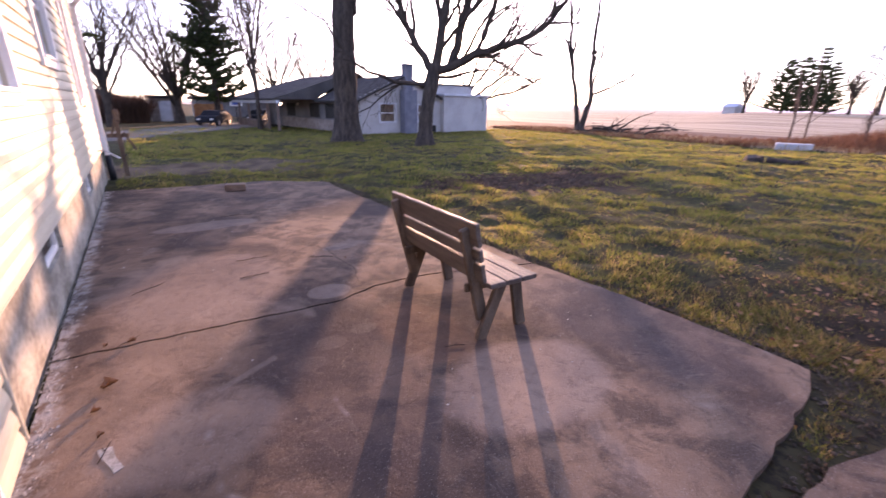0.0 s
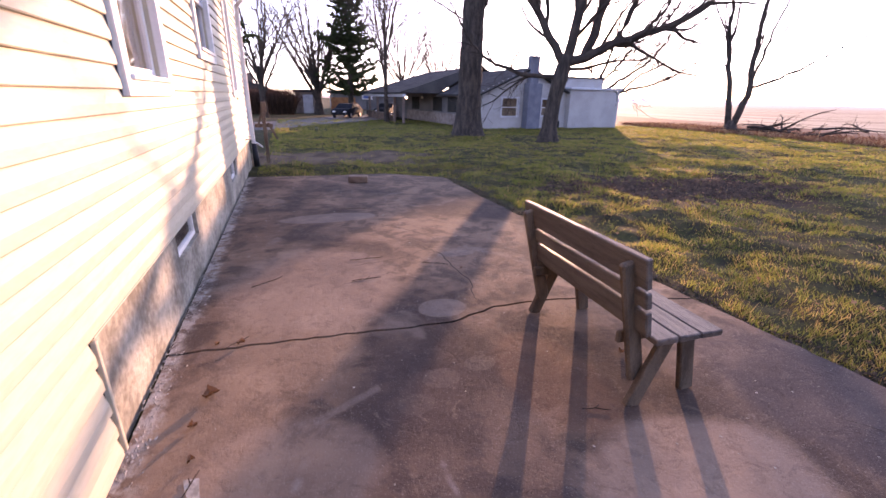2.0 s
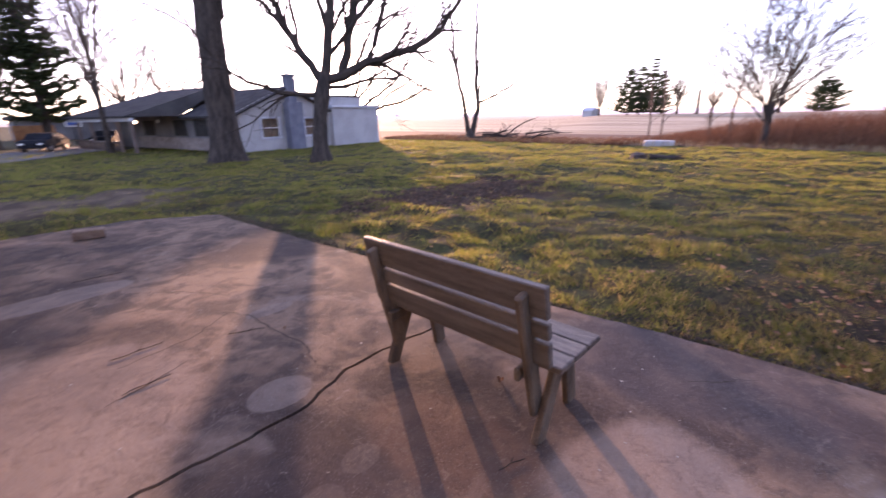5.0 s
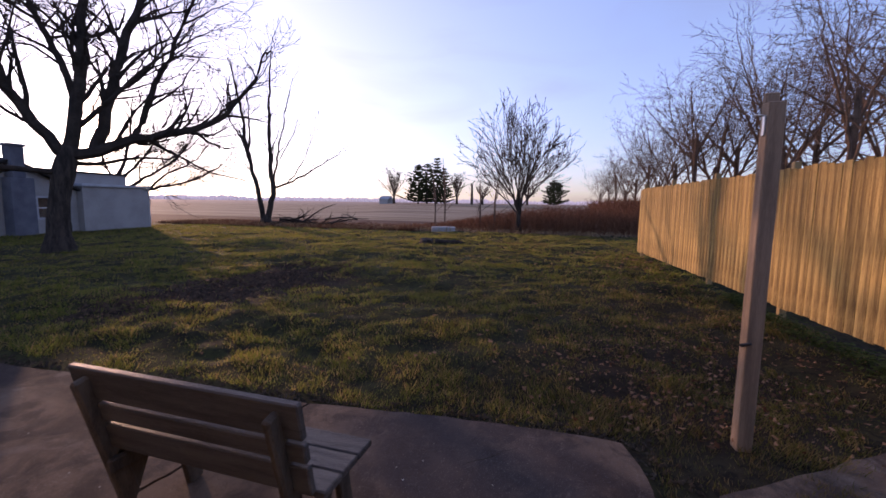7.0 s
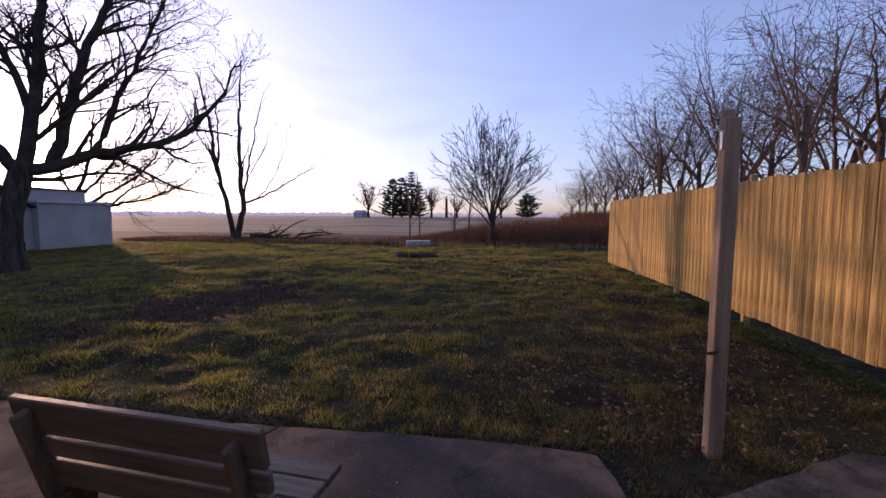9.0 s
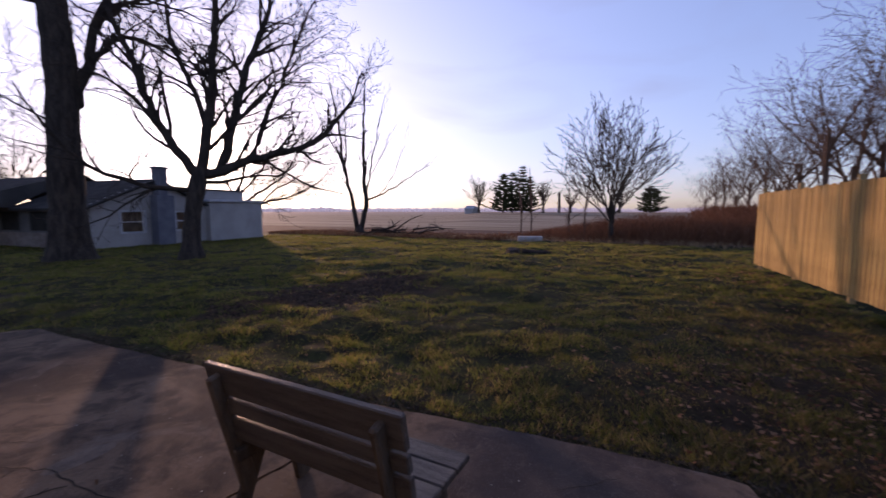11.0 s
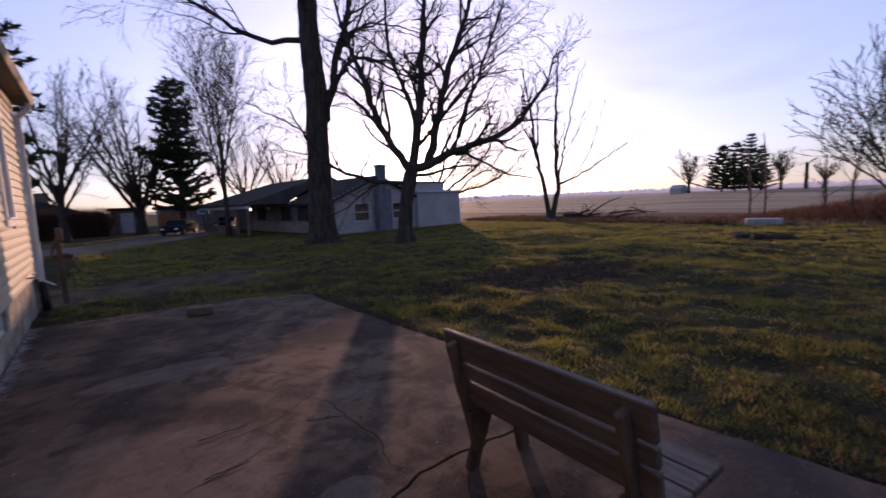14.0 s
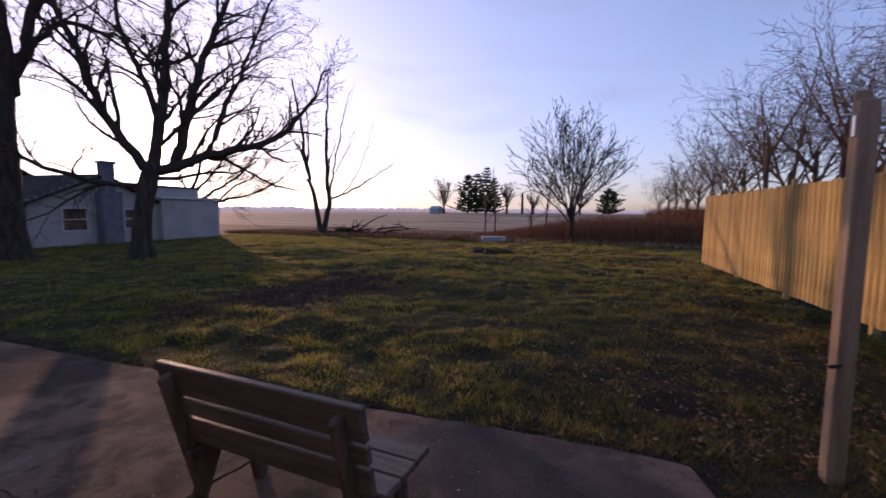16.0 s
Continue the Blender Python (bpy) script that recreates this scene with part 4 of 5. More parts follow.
# big double trunk by the neighbour's house
gz = -0.16
T = lambda h, zz, d=0.0: V3(h, zz, d, (0.917, -0.4), (0.4, 0.917))
bare_tree("maple_tree", "massive leafless maple with dark furrowed trunk", (8.45, 18.1, gz),
          [(T(0, -0.3), 0.56), (T(0, 1.5), 0.51), (T(0.05, 4.5), 0.46), (T(0.1, 6.6), 0.45), (T(0.0, 9.0), 0.4), (T(0.1, 12.0), 0.3)],
          [([T(0.2, 5.6), T(0.7, 6.6), T(1.2, 8.4), T(1.9, 10.5), T(2.3, 13)], 0.187),
           ([T(0.35, 5.0), T(0.9, 6.6), T(1.5, 7.7, 0.2), T(2.4, 8.0, 0.2), T(3.6, 7.4, 0.1), T(4.6, 7.0)], 0.156),
           ([T(1.0, 8.0), T(2.2, 9.2), T(3.8, 9.3), T(5.0, 9.0)], 0.078),
           ([T(-0.2, 8.5), T(-1.4, 8.3, -0.2), T(-2.8, 8.7, -0.4), T(-4.4, 9.6, -0.6), T(-6.0, 9.6, -0.8)], 0.125),
           ([T(-0.2, 4.6), T(-1.4, 5.4, 0.5), T(-2.8, 6.2, 1.0), T(-4.2, 7.4, 1.4)], 0.039),
           ([T(-0.1, 10.5), T(-1.6, 12), T(-3.4, 13)], 0.156), ([T(0.1, 11), T(0.6, 13), T(0.8, 15)], 0.187),
           ([T(0, 9.5, -0.3), T(-0.8, 11, -2.0), T(-2.4, 11.8, -4.5), T(-4.5, 11.2, -6.5)], 0.125)],
          [(1.9, 3.0, 0.75, 0.0, 0.18, 0.25), (2.8, 1.5, 0.8, -0.03, 0.2, 0.15), (3.2, 0.75, 0.8, -0.06, 0.2, 0.15)], 5, fine=0.008)

# spreading tree with the low fork
bare_tree("oak_tree", "leafless spreading oak with a low fork", (10.42, 14.92, -0.12),
          [(V3(0.16, -0.3), 0.31), (V3(0.2, 1.0), 0.28), (V3(0.33, 2.0), 0.27), (V3(0.5, 2.8), 0.29), (V3(0.6, 3.2), 0.21)],
          [([V3(0.5, 2.85), V3(0.1, 3.45), V3(-0.45, 4.3), V3(-0.85, 5.3, 0.3), V3(-1.2, 6.6, 0.4), V3(-1.9, 8.4, 0.6), V3(-2.4, 10.6, 0.8)], 0.18),
           ([V3(-0.4, 4.3), V3(-1.1, 5.2, -0.4), V3(-1.9, 5.8, -0.6), V3(-3.0, 6.0, -0.9)], 0.067),
           ([V3(0.6, 2.95), V3(1.2, 3.1, -0.2), V3(2.25, 3.55, -0.3), V3(3.4, 3.95, -0.4), V3(4.7, 4.5, -0.3), V3(5.8, 5.8, -0.2), V3(6.6, 7.4)], 0.19),
           ([V3(0.6, 3.0), V3(0.85, 4.6), V3(1.15, 7.0, 0.2), V3(1.3, 9.4, 0.3), V3(1.2, 12.6, 0.3)], 0.2),
           ([V3(0.85, 4.3), V3(0.5, 5.8, 0.4), V3(-0.1, 7.8, 0.7), V3(-0.3, 11.4, 0.8)], 0.115),
           ([V3(1.2, 3.1), V3(1.7, 4.9, 0.2), V3(2.4, 7.4, 0.4), V3(3.1, 9.3, 0.5), V3(3.5, 12.4, 0.5)], 0.19),
           ([V3(2.2, 3.6), V3(3.0, 5.6, 0.5), V3(4.0, 8.0, 0.8), V3(5.4, 11.2, 1.0)], 0.115),
           ([V3(0.35, 2.4), V3(-0.5, 2.4, -0.3), V3(-1.5, 2.65, -0.6), V3(-2.5, 3.1, -0.8), V3(-3.3, 4.1, -0.9), V3(-3.9, 5.3, -0.9)], 0.095),
           ([V3(0.65, 2.7), V3(1.4, 2.75, 0.4), V3(2.4, 3.0, 0.7), V3(3.6, 3.2, 1.0), V3(4.4, 4.0, 1.2)], 0.076),
           ([V3(3.4, 4.0, -0.4), V3(4.4, 3.9, -0.7), V3(5.2, 4.4, -0.9)], 0.057),
           ([V3(0.8, 3.8), V3(1.6, 4.6, -0.6), V3(2.8, 6.0, -1.2), V3(4.2, 7.0, -1.7)], 0.085)],
          [(2.9, 2.6, 0.75, 0.05, 0.2, 0.15), (3.4, 1.3, 0.8, 0.03, 0.22, 0.12), (3.6, 0.6, 0.8, 0.0, 0.22, 0.15)], 8, fine=0.008)

# second oak far behind the fork, and slender trees by the field
bare_tree("walnut_tree", "leafless tree standing behind the neighbour's house", (24.5, 30.2, -0.2),
          [((0, 0, -0.3), 0.36), ((0, 0, 1.5), 0.3), ((0.1, 0, 3.2), 0.24)],
          [([(0, 0, 2.0), (1.4, -1.0, 3.2), (2.8, -2.0, 4.4), (3.8, -2.7, 6), (4.4, -3.2, 8)], 0.14), ([(0, 0, 2.6), (-0.6, 0.5, 5.0), (-0.8, 0.7, 7.6)], 0.09),
           ([(0.1, 0, 3.0), (0.7, -0.4, 5), (0.9, -0.6, 7), (1.0, -0.8, 9.0)], 0.14), ([(0, 0, 1.8), (1.8, -1.2, 2.4), (3.6, -2.5, 3.0), (5.4, -3.8, 4.2), (6.2, -4.4, 5.4)], 0.13),
           ([(0.1, 0, 2.8), (1.5, -0.8, 4.6), (2.6, -1.6, 7.0), (3.2, -2.0, 8.6)], 0.12), ([(1.6, -1.1, 2.3), (2.8, -1.6, 3.6), (4.4, -2.8, 4.8), (5.4, -3.6, 6.8)], 0.1)],
          [(3.2, 2.2, 0.75, 0.03, 0.18, 0.2), (4.4, 1.1, 0.8, 0.0, 0.2, 0.15), (4.0, 0.55, 0.8, 0, 0.2, 0.15)], 9, fine=0.011)
F = lambda h, zz, d=0.0: V3(h, zz, d, (0.59, -0.807), (0.807, 0.59))
bare_tree("boxelder_tree", "slender leafless forked tree at the field's edge", (26.2, 19.3, -0.2),
          [(F(0, -0.2), 0.34), (F(0, 0.3), 0.3), (F(0.05, 0.7), 0.26)],
          [([F(-0.1, 0.3), F(-0.45, 2.3), F(-1.0, 5.0, 0.2), F(-1.4, 8.0, 0.3), F(-1.9, 10.8, 0.3)], 0.19), ([F(-0.6, 3.0), F(-1.3, 5.5), F(-2.5, 8.0), F(-3.1, 9.4)], 0.075),
           ([F(-1.0, 4.6), F(-0.85, 7.0), F(-1.0, 10.3)], 0.075), ([F(0.1, 0.4), F(0.4, 1.6), F(0.5, 2.6), F(0.4, 4.0), F(0.4, 7.0), F(0.55, 10.9)], 0.21),
           ([F(0.5, 2.6), F(0.95, 5.0), F(1.4, 7.5), F(2.0, 10.0)], 0.09), ([F(0.45, 2.5), F(1.4, 2.8), F(2.6, 3.5), F(3.8, 4.3), F(5.2, 5.1)], 0.08),
           ([F(1.4, 2.8), F(2.2, 3.9), F(3.0, 5.6), F(3.6, 6.8)], 0.045), ([F(0.6, 3.6), F(1.5, 5.5), F(2.4, 7.4)], 0.05)],
          [(1.7, 1.7, 0.36, 0.1, 0.07, 0.3), (2.6, 0.8, 0.5, 0.06, 0.12, 0.2)], 12, fine=0.008)
R = lambda h, zz, d=0.0: V3(h, zz, d, (0.09, -0.996), (0.996, 0.09))
rl = []
rg = random.Random(77)
for i in range(15):
    a = (i / 14 - 0.5) * 2
    h, dd = a * 2.9, rg.uniform(-2.4, 2.4) * (1 - abs(a) * 0.5)
    top = 6.5 - 2.2 * abs(a) ** 1.8 + rg.uniform(-0.5, 0.3)
    z0 = rg.uniform(0.7, 2.2)
    rl.append(([R(0, z0), R(h * 0.3, z0 + (top - z0) * 0.3, dd * 0.3), R(h * 0.7, z0 + (top - z0) * 0.65, dd * 0.7), R(h, top, dd)], rg.uniform(0.035, 0.06)))
bare_tree("round_tree", "round-crowned leafless tree in the brush beside the field", (26.6, 2.2, -0.2), [(R(0, -0.2), 0.15), (R(0, 1.2), 0.13), (R(0, 2.4), 0.09)], rl,
          [(2.8, 1.9, 0.55, 0.06, 0.1, 0.2), (3.4, 0.95, 0.6, 0.04, 0.12, 0.15), (2.4, 0.45, 0.6, 0.02, 0.15, 0.2)], 13, BARK, TWIG, fine=0.013)
for i, (x, y, h, s) in enumerate([(33.6, 9.3, 4.2, 1), (32.4, 8.2, 5.0, 2), (29.0, 4.9, 3.2, 3), (28.0, 3.8, 3.6, 4)]):
    rg = random.Random(s)
    tip = (rg.uniform(-0.3, 0.3), rg.uniform(-0.3, 0.3), h)
    bare_tree("sapling", "thin bare sapling growing out of the brush", (x, y, -0.2), [((0, 0, -0.1), 0.06), ((0, 0, h * 0.5), 0.045), (tip, 0.02)],
              [([(0, 0, h * 0.3), tip], 0.04)] + [([(0, 0, h * k), (rg.uniform(-1, 1), rg.uniform(-1.2, 1.2), h * k + 0.8)], 0.02) for k in (0.2, 0.35, 0.5, 0.65)],
              [(3.0, 0.7, 0.7, 0.05, 0.15, 0.2)], s, WOODTWIG, WOODTWIG, 1.2, "saplings in the brush", 0.008)


def vase_tree(name, label, at, height, spread, stems, seed, group="", bark=TWIG, spec=None, base=0.15, r=0.16, fine=0.012):
    """A bare tree whose stems fan out from low on the trunk."""
    rg = random.Random(seed)
    limbs = []
    for i in range(stems):
        a = 2 * math.pi * (i + rg.random()) / stems
        s = spread * rg.uniform(0.45, 1.0)
        top = height * rg.uniform(0.75, 1.0) * (1 - 0.25 * (s / spread) ** 2)
        z0 = height * base * rg.uniform(0.7, 1.6)
        c, sn = math.cos(a), math.sin(a)
        limbs.append(([(0, 0, z0), (c * s * 0.3, sn * s * 0.3, z0 + (top - z0) * 0.3), (c * s * 0.72, sn * s * 0.72, z0 + (top - z0) * 0.68), (c * s, sn * s, top)], r * rg.uniform(0.5, 0.8)))
    return bare_tree(name, label, at, [((0, 0, -0.3), r * 1.6), ((0, 0, height * base), r * 1.3), ((0, 0, height * base * 2), r)], limbs,
                     spec or [(1.7, height * 0.24, 0.6, 0.05, 0.1, 0.15), (2.4, height * 0.11, 0.65, 0.04, 0.13, 0.15), (2.0, height * 0.055, 0.7, 0.0, 0.16, 0.2)], seed, bark, bark, 1.4, group, fine)


vase_tree("multistem_tree", "many-stemmed bare tree beyond the driveway", (3.6, 42, -0.2), 12.2, 5.2, 13, 31, "", TWIG, None, 0.1, 0.24)
vase_tree("slender_tree", "tall slender bare tree beside the neighbour's porch", (7.4, 30.6, -0.2), 14.6, 2.2, 9, 32, "", TWIG, None, 0.22, 0.1)
vase_tree("backyard_tree", "bare tree behind the neighbour's house", (13.5, 50, -0.2), 13, 5.0, 10, 33)
vase_tree("backyard_tree", "bare tree behind the neighbour's house", (18.5, 52, -0.2), 11.5, 4.6, 9, 34)
vase_tree("backyard_tree", "bare tree behind the neighbour's house", (-0.8, 36, -0.2), 12, 4.0, 10, 35)

# woodland behind the fence
kinds = [vase_tree("woodland_tree", "bare brown woodland tree behind the fence", (0, 0, 0), 12.5, 5.6 - k, 8 - k, 50 + k, "woodland trees", WOODTWIG,
                   [(1.3, 3.6, 0.8, 0.02, 0.19, 0.12), (1.9, 1.9, 0.85, 0.01, 0.22, 0.12), (1.7, 0.95, 0.85, 0, 0.22, 0.15)], 0.17 + 0.05 * k, 0.125, 0.0095) for k in range(3)]
rg = random.Random(60)
spots = [(95.5, 92, 0.8), (96.5, 84, 0.85), (97.3, 76, 0.85), (98.4, 70, 0.9), (99.5, 64, 0.95), (100.8, 58, 0.95), (102, 53, 1.0), (103.6, 50, 1.05), (105.5, 44, 1.1), (107.5, 47, 1.1), (109.5, 52, 1.15), (111.5, 47, 1.1),
         (113.5, 40, 1.1), (116, 44, 1.15), (118.5, 30, 0.95), (121, 38, 1.1), (124, 34, 1.1), (128, 36, 1.1), (133, 34, 1.1), (139, 36, 1.1)]
used = set()
for i, (a, r, s) in enumerate(spots):
    x, y = 1 + r * math.sin(radians(a)), r * math.cos(radians(a))
    m = pose(x, y, float(ground_z(x, y)), 0, 0, rg.uniform(0, 360)) @ Matrix.Scale(s * min(1.2, 0.82 + (a - 95) * 0.024), 4)
    k = i % 3
    if k not in used:
        kinds[k].matrix_basis = m
        used.add(k)
    else:
        kinds[k].scale = (1, 1, 1)
        copy_thing(kinds[k], m)
for k in range(3):
    a, r, s = spots[k]
    x, y = 1 + r * math.sin(radians(a)), r * math.cos(radians(a))
    kinds[k].matrix_basis = pose(x, y, float(ground_z(x, y)), 0, 0, 40 * k) @ Matrix.Scale(s * min(1.2, 0.82 + (a - 95) * 0.024), 4)


def conifer(name, label, at, height, width, seed, skirt=0.12, group="", layers=1.0, ragged=0.25, taper=0.78):
    """Trunk, whorled boughs and many small sprays of needles, with gaps between the boughs."""
    rg = random.Random(seed)
    root = empty(name, label, "tree", group, at)
    buf = ([], [])
    tube(buf, [Vector((0, 0, -0.3)), Vector((0.05, 0, height * 0.4)), Vector((0, 0.05, height * 0.75)), Vector((0, 0, height))], [0.022 * height, 0.016 * height, 0.009 * height, 0.02], 10)
    mesh_ob("trunk", *buf, BARK, root, "", True)
    boughs, nv, nf = ([], []), [], []
    zz = height * skirt
    while zz < height * 0.985:
        k = (zz / height - skirt) / (1 - skirt)
        reach = width * (1 - k) ** taper * rg.uniform(1 - ragged, 1 + ragged * 0.4) + 0.15
        num = rg.randint(5, 8)
        a0 = rg.uniform(0, 6.28)
        for b in range(num):
            a = a0 + 6.28 * b / num + rg.uniform(-0.3, 0.3)
            le = reach * rg.uniform(0.6, 1.1)
            droop = rg.uniform(-0.05, 0.22) * (1 - k)
            pts = [Vector((0, 0, zz))]
            for s in range(1, 5):
                f = s / 4
                pts.append(Vector((math.cos(a) * le * f, math.sin(a) * le * f, zz + le * (0.12 * f - droop * f * (1 - 0.6 * f)) + le * 0.18 * f * f)))
            tube(boughs, pts, [0.035, 0.03, 0.022, 0.015, 0.006], 4)
            sprays = max(4, int(le * 7))
            for c in range(sprays):
                f = 0.18 + 0.82 * (c + rg.random()) / sprays
                i = min(3, int(f * 4))
                p = pts[i].lerp(pts[i + 1], f * 4 - i) + Vector((rg.gauss(0, 0.1), rg.gauss(0, 0.1), rg.gauss(0, 0.05)))
                for q in range(7):
                    d = Vector((math.cos(a) * 0.5 + rg.gauss(0, 0.8), math.sin(a) * 0.5 + rg.gauss(0, 0.8), rg.gauss(0.25, 0.4))).normalized()
                    w = d.cross(Vector((rg.gauss(0, 1), rg.gauss(0, 1), rg.gauss(0, 1)))).normalized() * 0.07 * (0.7 + width * 0.14)
                    t = p + d * rg.uniform(0.22, 0.5) * (0.7 + width * 0.1)
                    o = len(nv)
                    nv += [p - w, p + w, t]
                    nf.append((o, o + 1, o + 2))
        zz += height * 0.033 / layers * rg.uniform(0.7, 1.4)
    mesh_ob("boughs", *boughs, TWIG, root)
    mesh_ob("crown", nv, nf, NEEDLE, root)
    return root


conifer("pine_tree", "dark tall pine beside the driveway", (6.1, 39, -0.2), 11.8, 3.1, 41, 0.15, "", 0.95, 0.6, 0.55)
conifer("pine_tree", "ragged dark pine behind the house corner", (-2.6, 27, -0.2), 12.5, 3.0, 42, 0.22, "", 0.5, 0.5)
for i, (a, r, h, w) in enumerate([(72.0, 108, 10.0, 4.6), (73.2, 106, 10.4, 4.6), (74.5, 110, 11.9, 4.4), (75.5, 108, 9.0, 3.6), (89.9, 112, 6.4, 4.4)]):
    x, y = 1 + r * math.sin(radians(a)), r * math.cos(radians(a))
    conifer("spruce_tree", "dark far-off evergreen beyond the field", (x, y, float(ground_z(x, y))), h, w, 70 + i, 0.05, "evergreens beyond the field", 0.5, 0.55)
for i, (a, r, h, w) in enumerate([(68.8, 112, 9.6, 3.4), (77.2, 114, 8.8, 2.6), (80.6, 108, 6.0, 2.6), (86.5, 112, 7.0, 3.0)]):
    x, y = 1 + r * math.sin(radians(a)), r * math.cos(radians(a))
    vase_tree("far_tree", "bare tree on the rise beyond the field", (x, y, float(ground_z(x, y))), h, w, 11, 80 + i, "bare trees beyond the field", TWIG, None, 0.2, 0.2, 0.032)
x, y = 1 + 108 * math.sin(radians(79.2)), 108 * math.cos(radians(79.2))
tagged(part("tree_snag", rod((x, y, 0.6), (x, y, 5.9), 0.36, 0.28, 9), BARK, None), "tall dead tree trunk without limbs", "tree snag")
x, y = 1 + 116 * math.sin(radians(67.8)), 116 * math.cos(radians(67.8))
barn = empty("farm_shed", "small white farm shed beyond the field", "shed", at=(x, y, float(ground_z(x, y))))
barn.scale = (0.62, 0.62, 0.7)
part("wall", box(-3, 3, -2, 2, -0.3, 1.9), PALEBLOCK, barn)
bm = bmesh.new()
e = [[bm.verts.new(c) for c in ((-3.2, -2.3, 1.8), (0, -2.3, 3.0), (3.2, -2.3, 1.8))], [bm.verts.new(c) for c in ((-3.2, 2.3, 1.8), (0, 2.3, 3.0), (3.2, 2.3, 1.8))]]
bm.faces.new(e[0]), bm.faces.new(e[1])
for i in range(3):
    bm.faces.new((e[0][i], e[0][(i + 1) % 3], e[1][(i + 1) % 3], e[1][i]))
part("roof", bm, PALEROOF, barn)

# hazy woods along the horizon
rng = random.Random(5)
verts, faces = [], []
for i in range(900):
    a = radians(30 + 72 * i / 900 + rng.uniform(-0.05, 0.05))
    r = 560 + rng.uniform(-40, 40)
    h = (2.6 + 2.2 * noise.noise((i * 0.02, 3, 0)) + rng.uniform(-0.5, 1.3)) * 1.25
    x, y, w = r * math.sin(a), r * math.cos(a), rng.uniform(1.2, 2.6)
    o = len(verts)
    n = 6
    for lvl, (k, zz) in enumerate(((0.9, -0.6), (1.0, h * 0.5), (0.6, h * 0.85))):
        for j in range(n):
            b = 6.28 * j / n
            verts.append((x + w * k * math.cos(b) * rng.uniform(0.8, 1.2), y + w * k * math.sin(b) * rng.uniform(0.8, 1.2), zz))
    verts.append((x, y, h))
    for lvl in range(2):
        for j in range(n):
            faces.append((o + lvl * n + j, o + lvl * n + (j + 1) % n, o + lvl * n + n + (j + 1) % n, o + lvl * n + n + j))
    faces += [(o + 2 * n + j, o + 2 * n + (j + 1) % n, o + 3 * n) for j in range(n)]
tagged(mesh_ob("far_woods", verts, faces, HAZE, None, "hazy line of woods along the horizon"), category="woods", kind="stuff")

# ---------- brush along the field ----------
def stems(name, label, material, count, place, seed, lean=0.25, width=0.006):
    rg = random.Random(seed)
    verts, faces = [], []
    for i in range(count):
        x, y, h = place(rg)
        zz = float(ground_z(x, y)) - 0.05
        a = rg.uniform(0, 6.28)
        wx, wy = math.cos(a) * width * rg.uniform(0.7, 1.8), math.sin(a) * width * rg.uniform(0.7, 1.8)
        bx, by = rg.gauss(0, lean) * h, rg.gauss(0, lean) * h
        o = len(verts)
        verts += [(x - wx, y - wy, zz), (x + wx, y + wy, zz), (x + bx * 0.4 + wx, y + by * 0.4 + wy, zz + h * 0.55), (x + bx * 0.4 - wx, y + by * 0.4 - wy, zz + h * 0.55), (x + bx, y + by, zz + h)]
        faces += [(o, o + 1, o + 2, o + 3), (o + 3, o + 2, o + 4)]
        for s in range(3):
            k = rg.uniform(0.2, 0.8)
            p = (x + bx * k * 0.8, y + by * k * 0.8, zz + h * k)
            q = (p[0] + rg.gauss(0, 0.26) * h, p[1] + rg.gauss(0, 0.26) * h, p[2] + h * rg.uniform(0.02, 0.28))
            o = len(verts)
            verts += [(p[0] - wx, p[1] - wy, p[2]), (p[0] + wx, p[1] + wy, p[2]), q]
            faces.append((o, o + 1, o + 2))
    tagged(mesh_ob(name, verts, faces, material, None, label), category="brush", kind="stuff")


def brush_place(rg):
    y = rg.uniform(-14, 27)
    x = 24.6 + abs(rg.gauss(0, 2.6)) + (rg.uniform(0, 9) if y < 8 else 0)
    tall = 0.35 + 1.15 * (1 - float(smoothstep(0, 9, y))) * min(1, (x - 24.2) / 4)
    if y > 9:
        tall *= 0.7
    return x, y, tall * rg.uniform(0.5, 1.25)


stems("dry_brush", "tangled red-brown dry brush between lawn and field", BRUSH, 26000, brush_place, 90, 0.5, 0.008)
stems("dry_straw", "pale dry weed stems along the field's edge", STRAW, 2500, lambda rg: (24.4 + abs(rg.gauss(0, 1.6)), rg.uniform(-10, 26), rg.uniform(0.12, 0.4)), 91, 0.3, 0.008)
stems("thicket", "dense orange-brown thicket at the wood's edge", BRUSH, 9000, lambda rg: (rg.uniform(34, 62), rg.uniform(-16, -4.5), rg.uniform(0.8, 2.6)), 92, 0.25, 0.02)

# heap of cut branches beside the forked tree
rg = random.Random(15)
heap = empty("brush_heap", "heap of cut bare branches at the field's edge", "branch heap", at=(27.3, 16.6, -0.2))
for i in range(24):
    p = Vector((rg.uniform(-1.2, 1.2), rg.uniform(-2.6, 2.2), rg.uniform(0.02, 0.6)))
    d = Vector((rg.gauss(0.3, 0.5), rg.gauss(-0.7, 0.9), rg.uniform(0.0, 0.45))).normalized()
    le = rg.uniform(1.4, 3.2)
    buf = ([], [])
    pts, rad = [p - d * le * 0.3], [0.065]
    q = pts[0]
    for s in range(5):
        d = (d + Vector((rg.gauss(0, 0.16), rg.gauss(0, 0.16), rg.gauss(-0.03, 0.1)))).normalized()
        q = q + d * le / 5
        q.z = max(0.02, q.z)
        pts.append(q), rad.append(0.065 - 0.01 * (s + 1))
    tube(buf, pts, rad, 6)
    sprout(buf, pts, rad, rg, 1, [(2.5, 0.8, 0.8, 0.02, 0.2, 0.2)])
    mesh_ob("branch", *buf, TWIG, heap)

